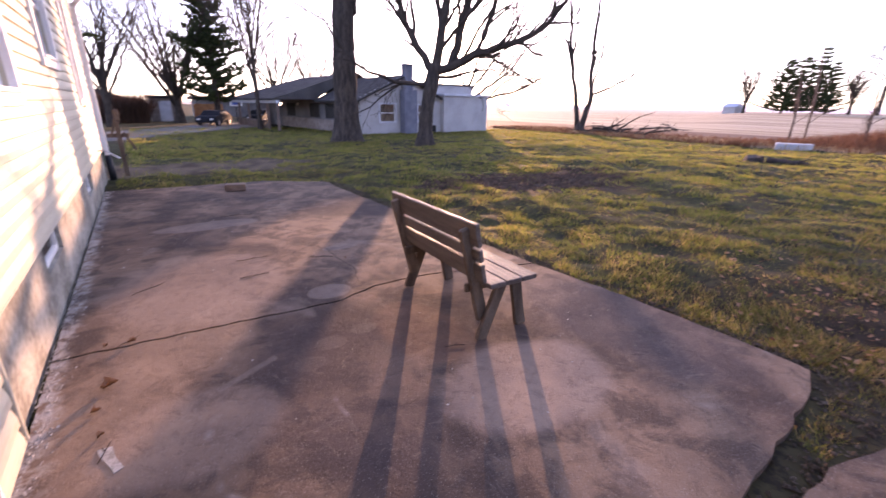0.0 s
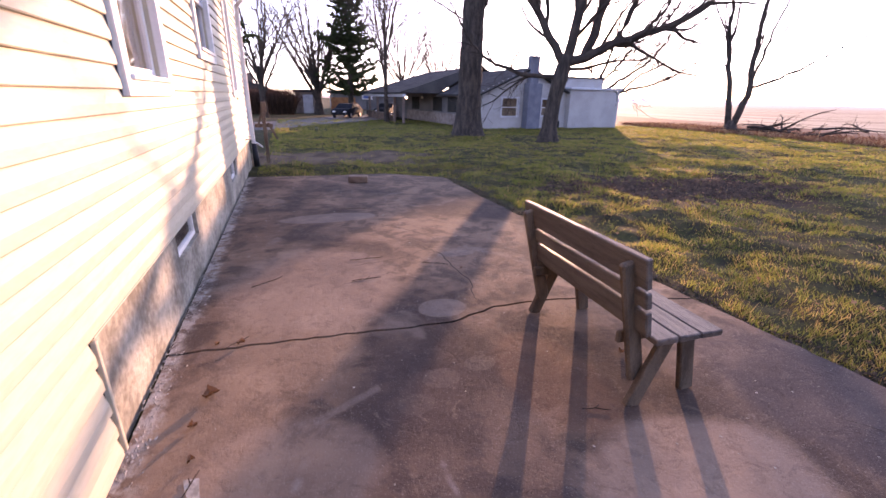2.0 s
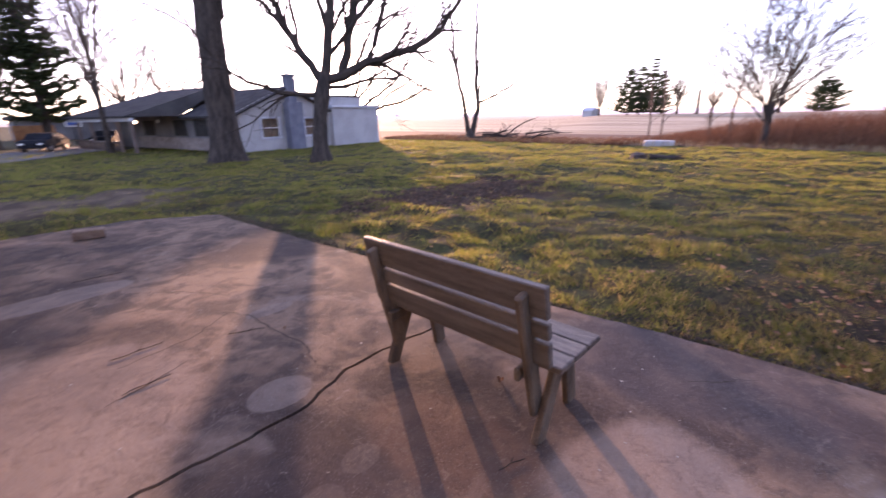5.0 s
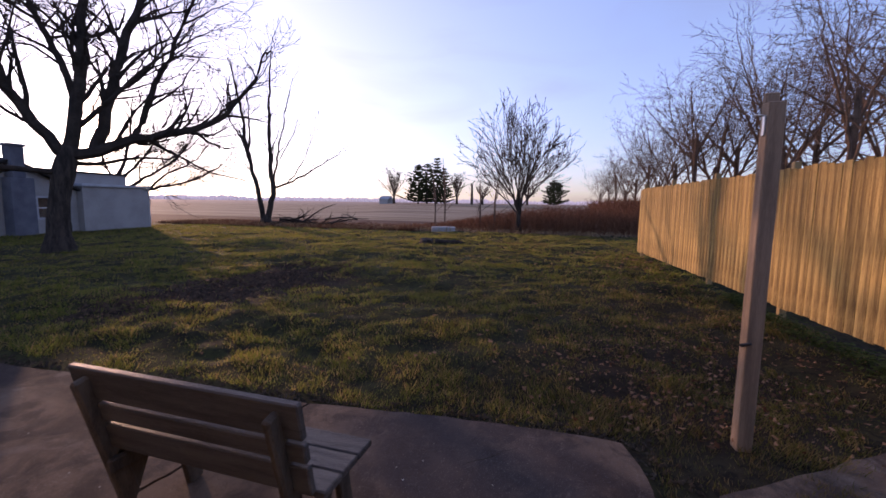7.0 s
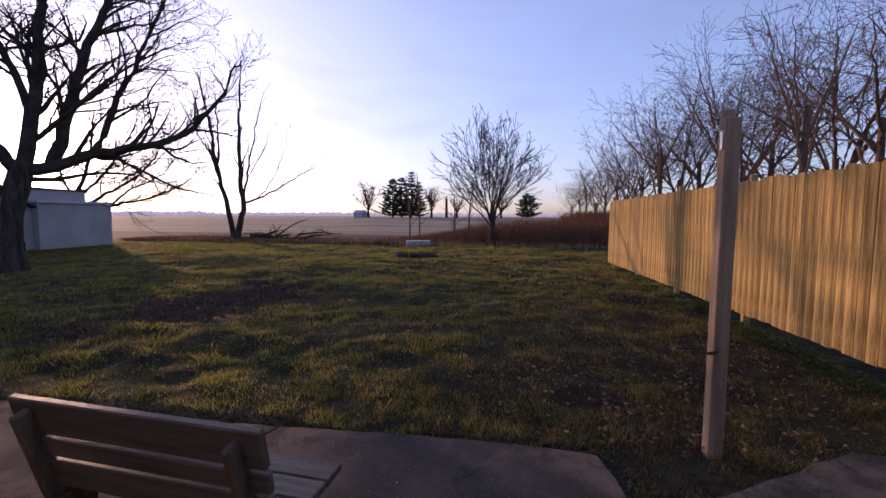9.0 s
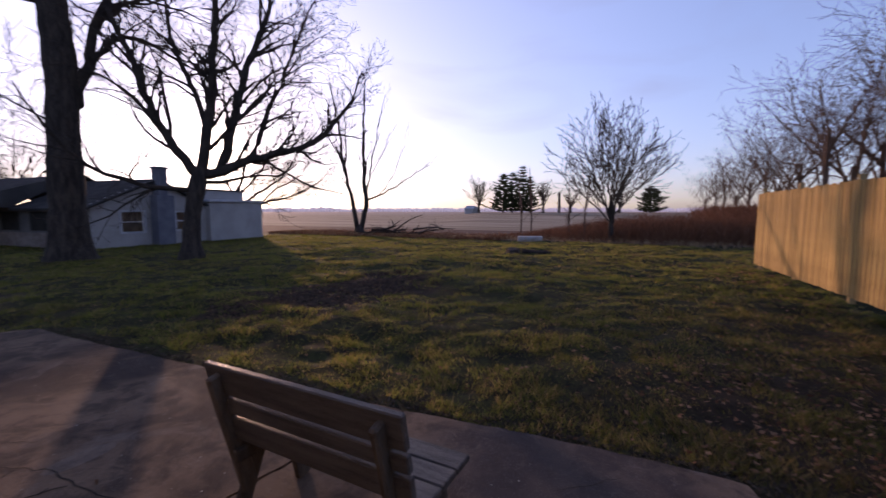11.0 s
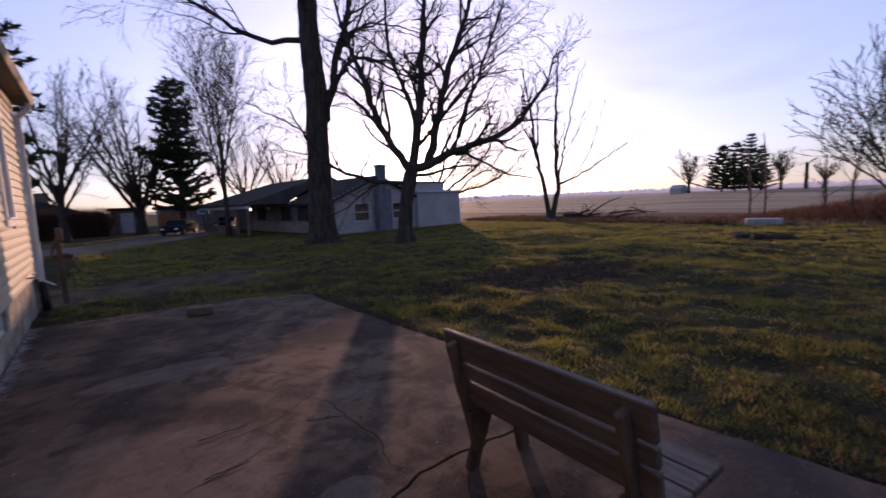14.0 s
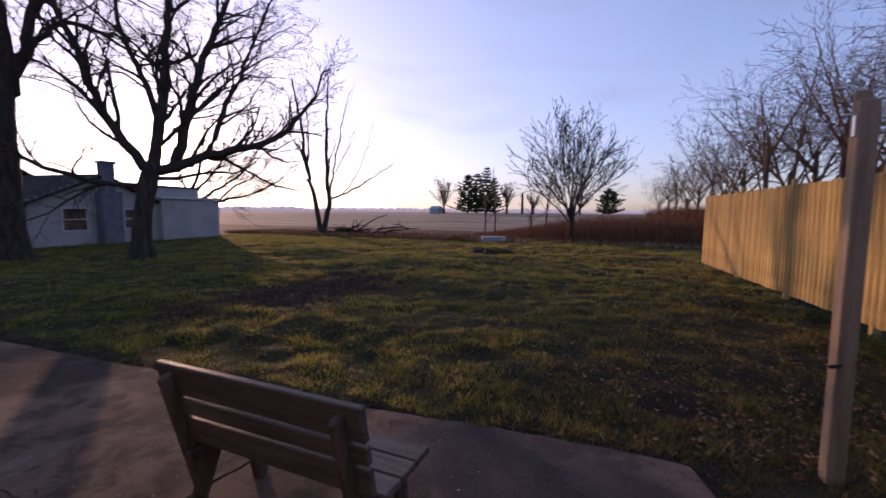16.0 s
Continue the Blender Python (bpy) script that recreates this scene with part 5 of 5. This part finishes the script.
# low stump with a fallen log, and the pale block behind it
st = empty("tree_stump", "dark rotten stump with a broken log in the grass", "stump", at=(17.6, 4.9, -0.14))
bm = rod((0, 0.3, -0.05), (0, 0.3, 0.2), 0.34, 0.22, 11)
for v in bm.verts:
    v.co += Vector((rg.gauss(0, 0.04), rg.gauss(0, 0.04), rg.gauss(0, 0.05) if v.co.z > 0 else 0))
part("stump", bm, BARK, st)
bm = rod((0.0, -0.1, 0.08), (0.1, -1.2, 0.06), 0.11, 0.07, 8)
rod((0.1, -0.9, 0.1), (0.0, -1.15, 0.2), 0.03, 0.02, 6, bm)
part("log", bm, BARK, st)
tagged(part("concrete_trough", box(-0.3, 0.3, -0.7, 0.7, -0.1, 0.28, 0.03, pose(25.4, 6.5, -0.2, 0, 0, 20)), PALEBLOCK, None), "low pale concrete trough at the lawn's edge", "trough")

# ---------- neighbour's house ----------
nb = empty("neighbour_house", "low pale grey clapboard house with dark roof and chimney", "house", at=(11.3, 23.0, -0.25))
nb.rotation_euler = (0, 0, math.atan2(0.1, 0.99))
PW, PD, PE, PR = 6.2, 15.0, 2.0, 3.45
S1, S2 = (1.32, 2.42, 0.78, 1.75), (4.15, 5.05, 0.8, 1.72)
bm = bmesh.new()
x = 0.0
for a, b, lo, hi in (S1, S2):
    box(x, a, 0, 0.18, -0.2, PE, bm=bm), box(a, b, 0, 0.18, -0.2, lo, bm=bm), box(a, b, 0, 0.18, hi, PE, bm=bm)
    x = b
box(x, PW, 0, 0.18, -0.2, PE, bm=bm)
g = bm.faces.new([bm.verts.new(c) for c in ((0, 0.002, PE), (PW, 0.002, PE), (PW / 2, 0.002, PR - 0.1))])
part("front_wall", bm, GREYWALL, nb)
zz = -0.1
while zz < PR - 0.25:
    cut = 0.0 if zz < PE else (zz - PE) / (PR - 0.1 - PE) * PW / 2
    xs = [(cut, PW - cut)]
    for a, b, lo, hi in (S1, S2):
        if lo - 0.1 < zz + 0.07 < hi + 0.1:
            xs = [p for u, v in xs for p in (((u, a - 0.1), (b + 0.1, v)) if u < a < v else ((u, v),))]
    for u, v in xs:
        if v > u + 0.05:
            part("clapboard", beam((u, -0.012, zz + 0.07), (v, -0.012, zz + 0.07), 0.15, 0.014, 0, (0, 0.99, -0.12)), GREYWALL, nb)
    zz += 0.14
# porch side: shade under the porch roof is put into this wall's colour
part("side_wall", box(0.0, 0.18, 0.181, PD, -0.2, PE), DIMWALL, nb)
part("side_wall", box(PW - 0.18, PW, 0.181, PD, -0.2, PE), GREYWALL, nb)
part("rear_wall", box(0.181, PW - 0.181, PD - 0.2, PD, -0.2, PE), GREYWALL, nb)
part("wainscot", box(-0.08, -0.004, 0.3, PD - 3, -0.2, 0.75), SEAL, nb, "dark stone wainscot")
for yy in (3.0, 5.4, 9.5):
    part("side_window", box(-0.02, 0.03, yy, yy + 1.5, 0.85, 1.75, 0.01), DARK, nb)


def gable_roof(name, x0, xm, x1, y0, y1, zl, zr, zm, t, material):
    bm = bmesh.new()
    prof = [(x0, zl), (xm, zm), (x1, zr), (x1, zr + t), (xm, zm + t), (x0, zl + t)]
    e = [[bm.verts.new((px, yy, pz)) for px, pz in prof] for yy in (y0, y1)]
    for i in range(6):
        j = (i + 1) % 6
        bm.faces.new((e[0][i], e[0][j], e[1][j], e[1][i]))
    bm.faces.new((e[0][0], e[0][1], e[0][4], e[0][5])), bm.faces.new((e[0][1], e[0][2], e[0][3], e[0][4]))
    bm.faces.new((e[1][0], e[1][1], e[1][4], e[1][5])), bm.faces.new((e[1][1], e[1][2], e[1][3], e[1][4]))
    return part(name, bm, material, nb)


gable_roof("roof", -0.35, PW / 2, PW + 0.3, -0.3, 5.5, PE - 0.17, PE - 0.15, PR - 0.1, 0.1, SHINGLE)
gable_roof("rear_roof", -3.0, PW / 2, PW + 0.3, 5.5, PD + 0.3, PE - 0.1, PE - 0.1, PR + 0.25, 0.1, SHINGLE)
bm = bmesh.new()
e = [bm.verts.new(c) for c in ((-3.0, 5.3, PE - 0.02), (-0.3, 5.3, PE - 0.02), (2.6, 5.3, PR + 0.22), (2.3, 5.3, PR + 0.3))]
bm.faces.new(e)
bmesh.ops.solidify(bm, geom=bm.faces[:], thickness=0.1)
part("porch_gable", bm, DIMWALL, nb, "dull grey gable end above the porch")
for yy in (5.6, 7.4, 9.4, 11.4, 13.6):
    part("porch_post", box(-2.75, -2.6, yy, yy + 0.15, -0.2, PE - 0.1, 0.01), BROWNWALL, nb)
part("porch_beam", box(-2.8, -2.55, 5.5, PD, PE - 0.28, PE - 0.1, 0.01), GREYTRIM, nb)
part("porch_rail", box(-2.72, -2.66, 7.6, PD, 0.55, 0.63, 0.006), BROWNWALL, nb)
for i in range(34):
    yy = 7.7 + i * 0.2
    part("baluster", box(-2.71, -2.67, yy, yy + 0.04, -0.1, 0.55), BROWNWALL, nb)
part("porch_floor", box(-2.9, -0.09, 5.5, PD, -0.3, 0.0), BROWNWALL, nb)
lamp = part("porch_lamp", rod((-0.3, 8.2, 1.62), (-0.3, 8.2, 1.78), 0.07, 0.09, 10), WHITE, nb, "small lit porch lamp")
glow = bpy.data.materials.new("warm_porch_glow")
glow.use_nodes = True
glow.node_tree.nodes["Principled BSDF"].inputs["Emission Color"].default_value = (1, 0.8, 0.55, 1)
glow.node_tree.nodes["Principled BSDF"].inputs["Emission Strength"].default_value = 6
part("bulb", rod((-2.2, 6.4, 1.6), (-2.2, 6.4, 1.75), 0.06, 0.06, 10), glow, nb, "lit warm porch bulb")


def small_window(a, b, lo, hi):
    w = empty("window", "", "")
    w.parent = nb
    bm = bmesh.new()
    t = 0.09
    for c in ((a - t, a, lo - t, hi + t), (b, b + t, lo - t, hi + t), (a, b, hi, hi + t), (a, b, lo - t, lo)):
        box(c[0], c[1], -0.045, 0.02, c[2], c[3], 0.006, bm=bm)
    part("frame", bm, GREYTRIM, w)
    bm = bmesh.new()
    zm = (lo + hi) / 2
    box(a, b, 0.02, 0.05, zm - 0.025, zm + 0.025, bm=bm)
    box(a, a + 0.05, 0.02, 0.05, lo, hi, bm=bm), box(b - 0.05, b, 0.02, 0.05, lo, hi, bm=bm)
    part("sash", bm, WHITE, w)
    for u, v in ((lo, zm - 0.025), (zm + 0.025, hi)):
        part("pane", box(a + 0.05, b - 0.05, 0.033, 0.037, u, v), GLASS, w).visible_shadow = False
    part("room", box(a - 0.1, b + 0.1, 0.24, 0.3, lo - 0.1, hi + 0.1), SOFFIT, w)


small_window(*S1)
small_window(*S2)
part("chimney_base", box(2.75, 3.7, -0.55, -0.03, -0.3, 2.6, 0.02), BLUEGREY, nb, "blue-grey painted chimney base")
part("chimney", box(2.9, 3.42, -0.5, -0.02, 2.6, 3.95, 0.02), BLUEGREY, nb)
part("chimney_cap", box(2.84, 3.48, -0.56, 0.04, 3.95, 4.05, 0.015), BLUEGREY, nb)
part("vent_pipe", rod((4.0, -0.06, -0.2), (4.0, -0.06, 2.3), 0.05, 0.05, 8), GREYTRIM, nb)
part("meter_box", box(5.15, 5.5, -0.2, -0.03, 0.0, 0.5, 0.02), DARK, nb)
# boxy white addition with a set-back upper storey
add = part("addition", box(6.0, 10.0, -0.35, 6.0, -0.3, 2.32), GREYWALL, nb)
for i in range(17):
    zz = -0.05 + i * 0.14
    part("clapboard", beam((6.0, -0.36, zz), (10.0, -0.36, zz), 0.15, 0.014, 0, (0, 0.99, -0.12)), GREYWALL, nb)
part("fascia", box(5.9, 10.12, -0.47, 6.1, 2.33, 2.47, 0.01), GREYTRIM, nb)
part("upper_wall", box(5.0, 9.75, 0.9, 5.9, 2.47, 3.045), GREYWALL, nb)
part("upper_roof", box(3.3, 9.85, 0.8, 6.0, 3.05, 3.13, 0.01), SHINGLE, nb)
part("corner_board", box(9.94, 10.02, -0.4, -0.3, -0.2, 2.33, 0.006), GREYTRIM, nb)

# ---------- things beyond the driveway ----------
dv = rough_line([(-14, 23.5), (-0.2, 22.8), (2.2, 26.5), (7.2, 32.2), (9.5, 38), (5.6, 40), (2.8, 34.5), (-0.6, 29.8), (-14, 29.5), (-14, 23.5)], 0.5, 0.08, 30)[:-1]
drive = part("driveway", prism(dv, -0.26, -0.165), DRIVE, None, "pale gravel driveway crossing the lawn")
tagged(drive, category="driveway", kind="structure")


def parked_car(x, y, turn, label):
    c = empty("parked_car", label, "car", "parked cars", (x, y, -0.19))
    c.rotation_euler = (0, 0, radians(turn))
    c.scale = (0.8, 0.8, 0.72)
    bm = bmesh.new()
    side = [(-2.1, 0.35), (-2.15, 0.75), (-1.9, 0.95), (-0.9, 1.02), (-0.45, 1.5), (1.1, 1.52), (1.75, 1.0), (2.15, 0.9), (2.2, 0.35)]
    e = [[bm.verts.new((px, w * (0.85 if pz > 1.1 else 1), pz)) for px, pz in side] for w in (-0.85, 0.85)]
    for i in range(len(side)):
        j = (i + 1) % len(side)
        bm.faces.new((e[0][i], e[0][j], e[1][j], e[1][i]))
    bm.faces.new(e[0]), bm.faces.new(e[1][::-1])
    bmesh.ops.bevel(bm, geom=bm.edges[:], offset=0.04, segments=1, affect="EDGES")
    body = part("body", bm, CARPAINT, c)
    for s in (-1, 1):
        part("side_glass", beam((-0.3, 0.79 * s, 1.26), (1.05, 0.79 * s, 1.26), 0.34, 0.02, 0, (0, 1, 0)), BLACK, c)
        part("headlight", box(-2.17, -2.1, 0.55 * s - 0.15, 0.55 * s + 0.15, 0.62, 0.76, 0.01), METAL, c)
        for px in (-1.35, 1.35):
            w = part("wheel", rod((px, 0.68 * s, 0.33), (px, 0.88 * s, 0.33), 0.33, 0.33, 18), BLACK, c)
            part("rim", rod((px, 0.87 * s, 0.33), (px, 0.895 * s, 0.33), 0.2, 0.18, 14), METAL, w)


parked_car(5.4, 36.2, 62, "dark parked car on the gravel driveway")
parked_car(9.3, 39.0, 60, "dark parked car near the neighbour's porch")
gs = empty("garden_shed", "small grey garden shed with a dark roof", "shed", at=(2.8, 46, -0.2))
part("wall", box(-1.1, 1.1, -1.2, 1.2, -0.1, 1.9), SEAL, gs)
part("roof", box(-1.3, 1.3, -1.4, 1.4, 1.9, 2.15, 0.03), SHINGLE, gs)
part("door", box(-0.45, 0.45, -1.24, -1.2, 0, 1.7, 0.01), GREYTRIM, gs)
bh = empty("brown_house", "dark brown house with chimney beyond the driveway", "house", at=(-1.6, 48, -0.2))
part("wall", box(-5, 2.4, 0, 6, -0.2, 1.6), BROWNWALL, bh)
bm = bmesh.new()
e = [[bm.verts.new((px, yy, pz)) for px, pz in ((-5.3, 1.5), (-1.0, 2.9), (2.8, 1.5))] for yy in (-0.3, 6.3)]
bm.faces.new(e[0]), bm.faces.new(e[1])
for i in range(3):
    bm.faces.new((e[0][i], e[0][(i + 1) % 3], e[1][(i + 1) % 3], e[1][i]))
part("roof", bm, SHINGLE, bh)
part("chimney", box(-1.4, -0.5, 0.3, 1.1, 2.2, 3.6, 0.03), BROWNWALL, bh)
part("window", box(0.3, 1.5, -0.04, 0.02, 0.4, 1.2, 0.01), DARK, bh)
tagged(part("board_fence", box(5.0, 7.4, 45.2, 45.3, -0.2, 1.3, 0.01), RUST, None), "short orange-brown board fence panel", "fence panel")
wl = empty("white_garage", "long low pale garage beyond the pine", "garage", at=(12.5, 58, -0.2))
part("wall", box(-6, 6, 0, 5, -0.2, 1.9), DIMWALL, wl)
part("roof", box(-6.4, 6.4, -0.4, 5.4, 1.9, 2.3, 0.1), SHINGLE, wl)
hoop = empty("basketball_hoop", "blue and white basketball hoop on a dark pole", "basketball hoop", at=(8.2, 43, -0.2))
part("pole", rod((0, 0.3, -0.1), (0, 0.1, 1.9), 0.06, 0.05, 8), BLACK, hoop)
bd = part("backboard", box(-0.5, 0.5, 0, 0.04, 1.35, 2.05, 0.01), WHITE, hoop)
part("target", box(-0.36, 0.36, -0.012, -0.004, 1.45, 1.9), BLUE, bd)
bm = bmesh.new()
pts = [(0.22 * math.cos(a), -0.26 + 0.22 * math.sin(a)) for a in [k * 6.2832 / 16 for k in range(16)]]
for p, q in zip(pts, pts[1:] + pts[:1]):
    rod((*p, 1.5), (*q, 1.5), 0.012, 0.012, 5, bm)
part("rim", bm, RUST, hoop)
rb = stems("shrub_border", "dark reddish bare shrubs before the brown house", SHRUB, 7000, lambda rg: (rg.uniform(-5.5, 1.4), rg.uniform(41.5, 45), rg.uniform(0.9, 2.5)), 95, 0.3, 0.014)

# ---------- grass and leaves ----------
def scatter(n, rmax, seed, power=1.0):
    """Places on the lawn, denser near the patio."""
    g = np.random.default_rng(seed)
    r = 2.2 + (rmax - 2.2) * g.random(n) ** power
    a = np.radians(g.uniform(-12, 150, n))
    x, y = 1.0 + r * np.sin(a), 0.2 + r * np.cos(a)
    slab = (x < 3.92 + 0.1 * value_noise(x, y, 3.0, 8)) & (y > -0.46) & (y < 8.36 - np.clip(x - 2.6, 0, 9) * 0.66)
    slab2 = (x < 3.5) & (y <= -0.6)
    bad = slab | slab2 | (y < -0.07 + fence_y(x) - 0.1) & (x < 15.8) | (x < 0.12) | (x > 24.6)
    mulch = (((x - 8.1) / 2.9) ** 2 + ((y - 5.9) / 1.15) ** 2 < 0.5 + 0.22 * np.sin(x * 4.3 + y * 3.1)) | (((x - 1.6) / 3.2) ** 2 + ((y - 11.4) / 1.5) ** 2 < 0.75 + 0.3 * np.sin(x * 3.1 + y * 2.3))
    return g, x[~bad], y[~bad], r[~bad], mulch[~bad]


def lawn_blades():
    g, x, y, r, mulch = scatter(950000, 33.0, 2, 1.1)
    tuft = 0.6 * value_noise(x, y, 4.2, 3) + 0.5 * value_noise(x, y, 9.5, 4) + 0.45 * value_noise(x, y, 1.4, 5)
    keep = (g.random(len(x)) < np.clip(0.6 + 0.75 * tuft, 0.1, 1)) & (~mulch | (g.random(len(x)) < 0.06))
    x, y, r, tuft = x[keep], y[keep], r[keep], tuft[keep]
    n = len(x)
    h = g.uniform(0.014, 0.05, n) * np.clip(1.0 + 1.25 * tuft, 0.35, 2.6) * (1 + r * 0.012)
    w = g.uniform(0.0015, 0.0032, n) * (1 + r * 0.2)
    a = g.uniform(0, 6.283, n)
    b = 3.5 * value_noise(x, y, 2.1, 6) + g.normal(0, 1.6, n)
    lean = g.uniform(0.3, 1.2, n) * h
    z = lawn_z(x, y)
    P = np.empty((n, 3, 3), np.float32)
    P[:, 0] = np.stack([x - w * np.cos(a), y - w * np.sin(a), z - 0.01], 1)
    P[:, 1] = np.stack([x + w * np.cos(a), y + w * np.sin(a), z - 0.01], 1)
    P[:, 2] = np.stack([x + lean * np.cos(b), y + lean * np.sin(b), z + h], 1)
    me = bpy.data.meshes.new("lawn_grass")
    me.vertices.add(3 * n), me.loops.add(3 * n), me.polygons.add(n)
    me.vertices.foreach_set("co", P.ravel())
    me.loops.foreach_set("vertex_index", np.arange(3 * n, dtype=np.int32))
    me.polygons.foreach_set("loop_start", np.arange(0, 3 * n, 3, dtype=np.int32))
    me.update(calc_edges=True)
    me.materials.append(BLADES)
    tagged(new("lawn_grass", me), "short patchy green and straw winter grass", "grass", kind="stuff")


lawn_blades()


def leaf_litter():
    rg = random.Random(19)
    verts, faces = [], []
    for i in range(3200):
        k = rg.random()
        if k < 0.35:
            x, y = rg.gauss(5.0, 1.1), rg.gauss(-0.9, 0.9)
        elif k < 0.6:
            x, y = rg.uniform(5, 16), fence_y(9) + 0.4 + abs(rg.gauss(0, 0.9))
        elif k < 0.7:
            x, y = rg.gauss(18.4, 1.3), rg.gauss(0.9, 0.6)
        elif k < 0.78:
            x, y = rg.gauss(8.1, 1.6), rg.gauss(5.9, 0.6)
        else:
            x, y = rg.uniform(4.2, 16), rg.uniform(-2, 9)
        if x < 3.95 or y < fence_y(x) + 0.1:
            continue
        s, a = rg.uniform(0.011, 0.03) * (1.5 if x > 12 else 1), rg.uniform(0, 6.28)
        c, sn = math.cos(a) * s, math.sin(a) * s
        zz = float(lawn_z(x, y)) + rg.uniform(0.02, 0.05)
        o = len(verts)
        verts += [(x - c, y - sn, zz + rg.uniform(0, s)), (x + sn * 0.6, y - c * 0.6, zz), (x + c, y + sn, zz + rg.uniform(0, s)), (x - sn * 0.6, y + c * 0.6, zz + rg.uniform(0, s * 0.8))]
        faces += [(o, o + 1, o + 2), (o, o + 2, o + 3)]
    tagged(mesh_ob("leaf_litter", verts, faces, LEAF, None, "fallen brown leaves scattered over the grass"), category="leaves", kind="stuff")


leaf_litter()


def fence_ivy():
    """Low ivy leaves creeping along the foot of the fence."""
    rg = random.Random(37)
    verts, faces = [], []
    for i in range(2400):
        x = rg.uniform(4.3, 9.5)
        off = rg.uniform(-0.1, 0.12) + abs(rg.gauss(0, 0.3)) * (0.5 + 0.5 * float(value_noise(x, 0, 1.7, 9)))
        y = fence_y(x) + off
        zz = float(lawn_z(x, y)) + rg.uniform(0.01, 0.13) * max(0.2, 1 - off)
        s, a, tip = rg.uniform(0.018, 0.04), rg.uniform(0, 6.28), rg.uniform(-0.5, 0.5)
        c, sn = math.cos(a) * s, math.sin(a) * s
        o = len(verts)
        verts += [(x, y, zz), (x + c * 0.5 - sn * 0.7, y + sn * 0.5 + c * 0.7, zz + s * 0.3), (x + c * 1.5, y + sn * 1.5, zz + s * tip), (x + c * 0.5 + sn * 0.7, y + sn * 0.5 - c * 0.7, zz + s * 0.25)]
        faces += [(o, o + 1, o + 2), (o, o + 2, o + 3)]
    tagged(mesh_ob("ivy", verts, faces, IVY, None, "low green ivy creeping along the fence foot"), category="ivy", kind="stuff")


fence_ivy()


def mulch_bits():
    rg = random.Random(29)
    verts, faces = [], []
    for i in range(3400):
        a, k = rg.uniform(0, 6.28), math.sqrt(rg.random())
        x, y = 8.1 + 2.7 * k * math.cos(a) + rg.gauss(0, 0.25), 5.9 - 0.2 * k * math.cos(a) + 1.0 * k * math.sin(a) + rg.gauss(0, 0.15)
        if noise.noise((x * 1.1, y * 1.6, 5.0)) < -0.12 - 0.25 * (0.8 - k):
            continue
        s, t = rg.uniform(0.02, 0.07), rg.uniform(0, 6.28)
        zz = float(lawn_z(x, y))
        c, sn = math.cos(t) * s, math.sin(t) * s
        o = len(verts)
        verts += [(x - c, y - sn, zz), (x + sn * 0.4, y - c * 0.4, zz), (x + c, y + sn, zz), (x - sn * 0.4, y + c * 0.4, zz), (x, y, zz + rg.uniform(0.02, 0.06))]
        faces += [(o + j, o + (j + 1) % 4, o + 4) for j in range(4)]
    tagged(mesh_ob("mulch_chips", verts, faces, MULCH, None, "dark wood chips on the bare patch of lawn"), category="mulch", kind="stuff")


mulch_bits()


def edge_soil():
    """Dark crumbs of soil, dead grass and leaves along the broken patio edge."""
    rg = random.Random(33)
    edge = [(0.2, 8.5), (1.22, 8.47), (2.62, 8.4), (3.66, 7.7), (3.66, 6.84), (3.71, 4.8), (3.8, 1.95), (3.9, 0.9), (3.92, 0.1), (3.9, -0.34), (3.6, -0.5), (2.5, -0.52)]
    verts, faces = [], []
    for (ax, ay), (bx, by) in zip(edge, edge[1:]):
        le = math.hypot(bx - ax, by - ay)
        nx, ny = -(by - ay) / le, (bx - ax) / le
        for i in range(int(le * 190)):
            k, off = rg.random(), rg.gauss(0.07, 0.07)
            x, y = ax + (bx - ax) * k + nx * off, ay + (by - ay) * k + ny * off
            sz, t = rg.uniform(0.005, 0.022), rg.uniform(0, 6.28)
            zz = float(lawn_z(x, y)) + 0.01
            c, sn = math.cos(t) * sz, math.sin(t) * sz
            o = len(verts)
            verts += [(x - c, y - sn, zz), (x + sn * 0.6, y - c * 0.6, zz), (x + c, y + sn, zz), (x - sn * 0.6, y + c * 0.6, zz), (x, y, zz + rg.uniform(0.006, 0.026))]
            faces += [(o + j, o + (j + 1) % 4, o + 4) for j in range(4)]
    tagged(mesh_ob("edge_soil", verts, faces, SOIL, None, "dark soil crumbs along the broken patio edge"), category="soil", kind="stuff")


edge_soil()
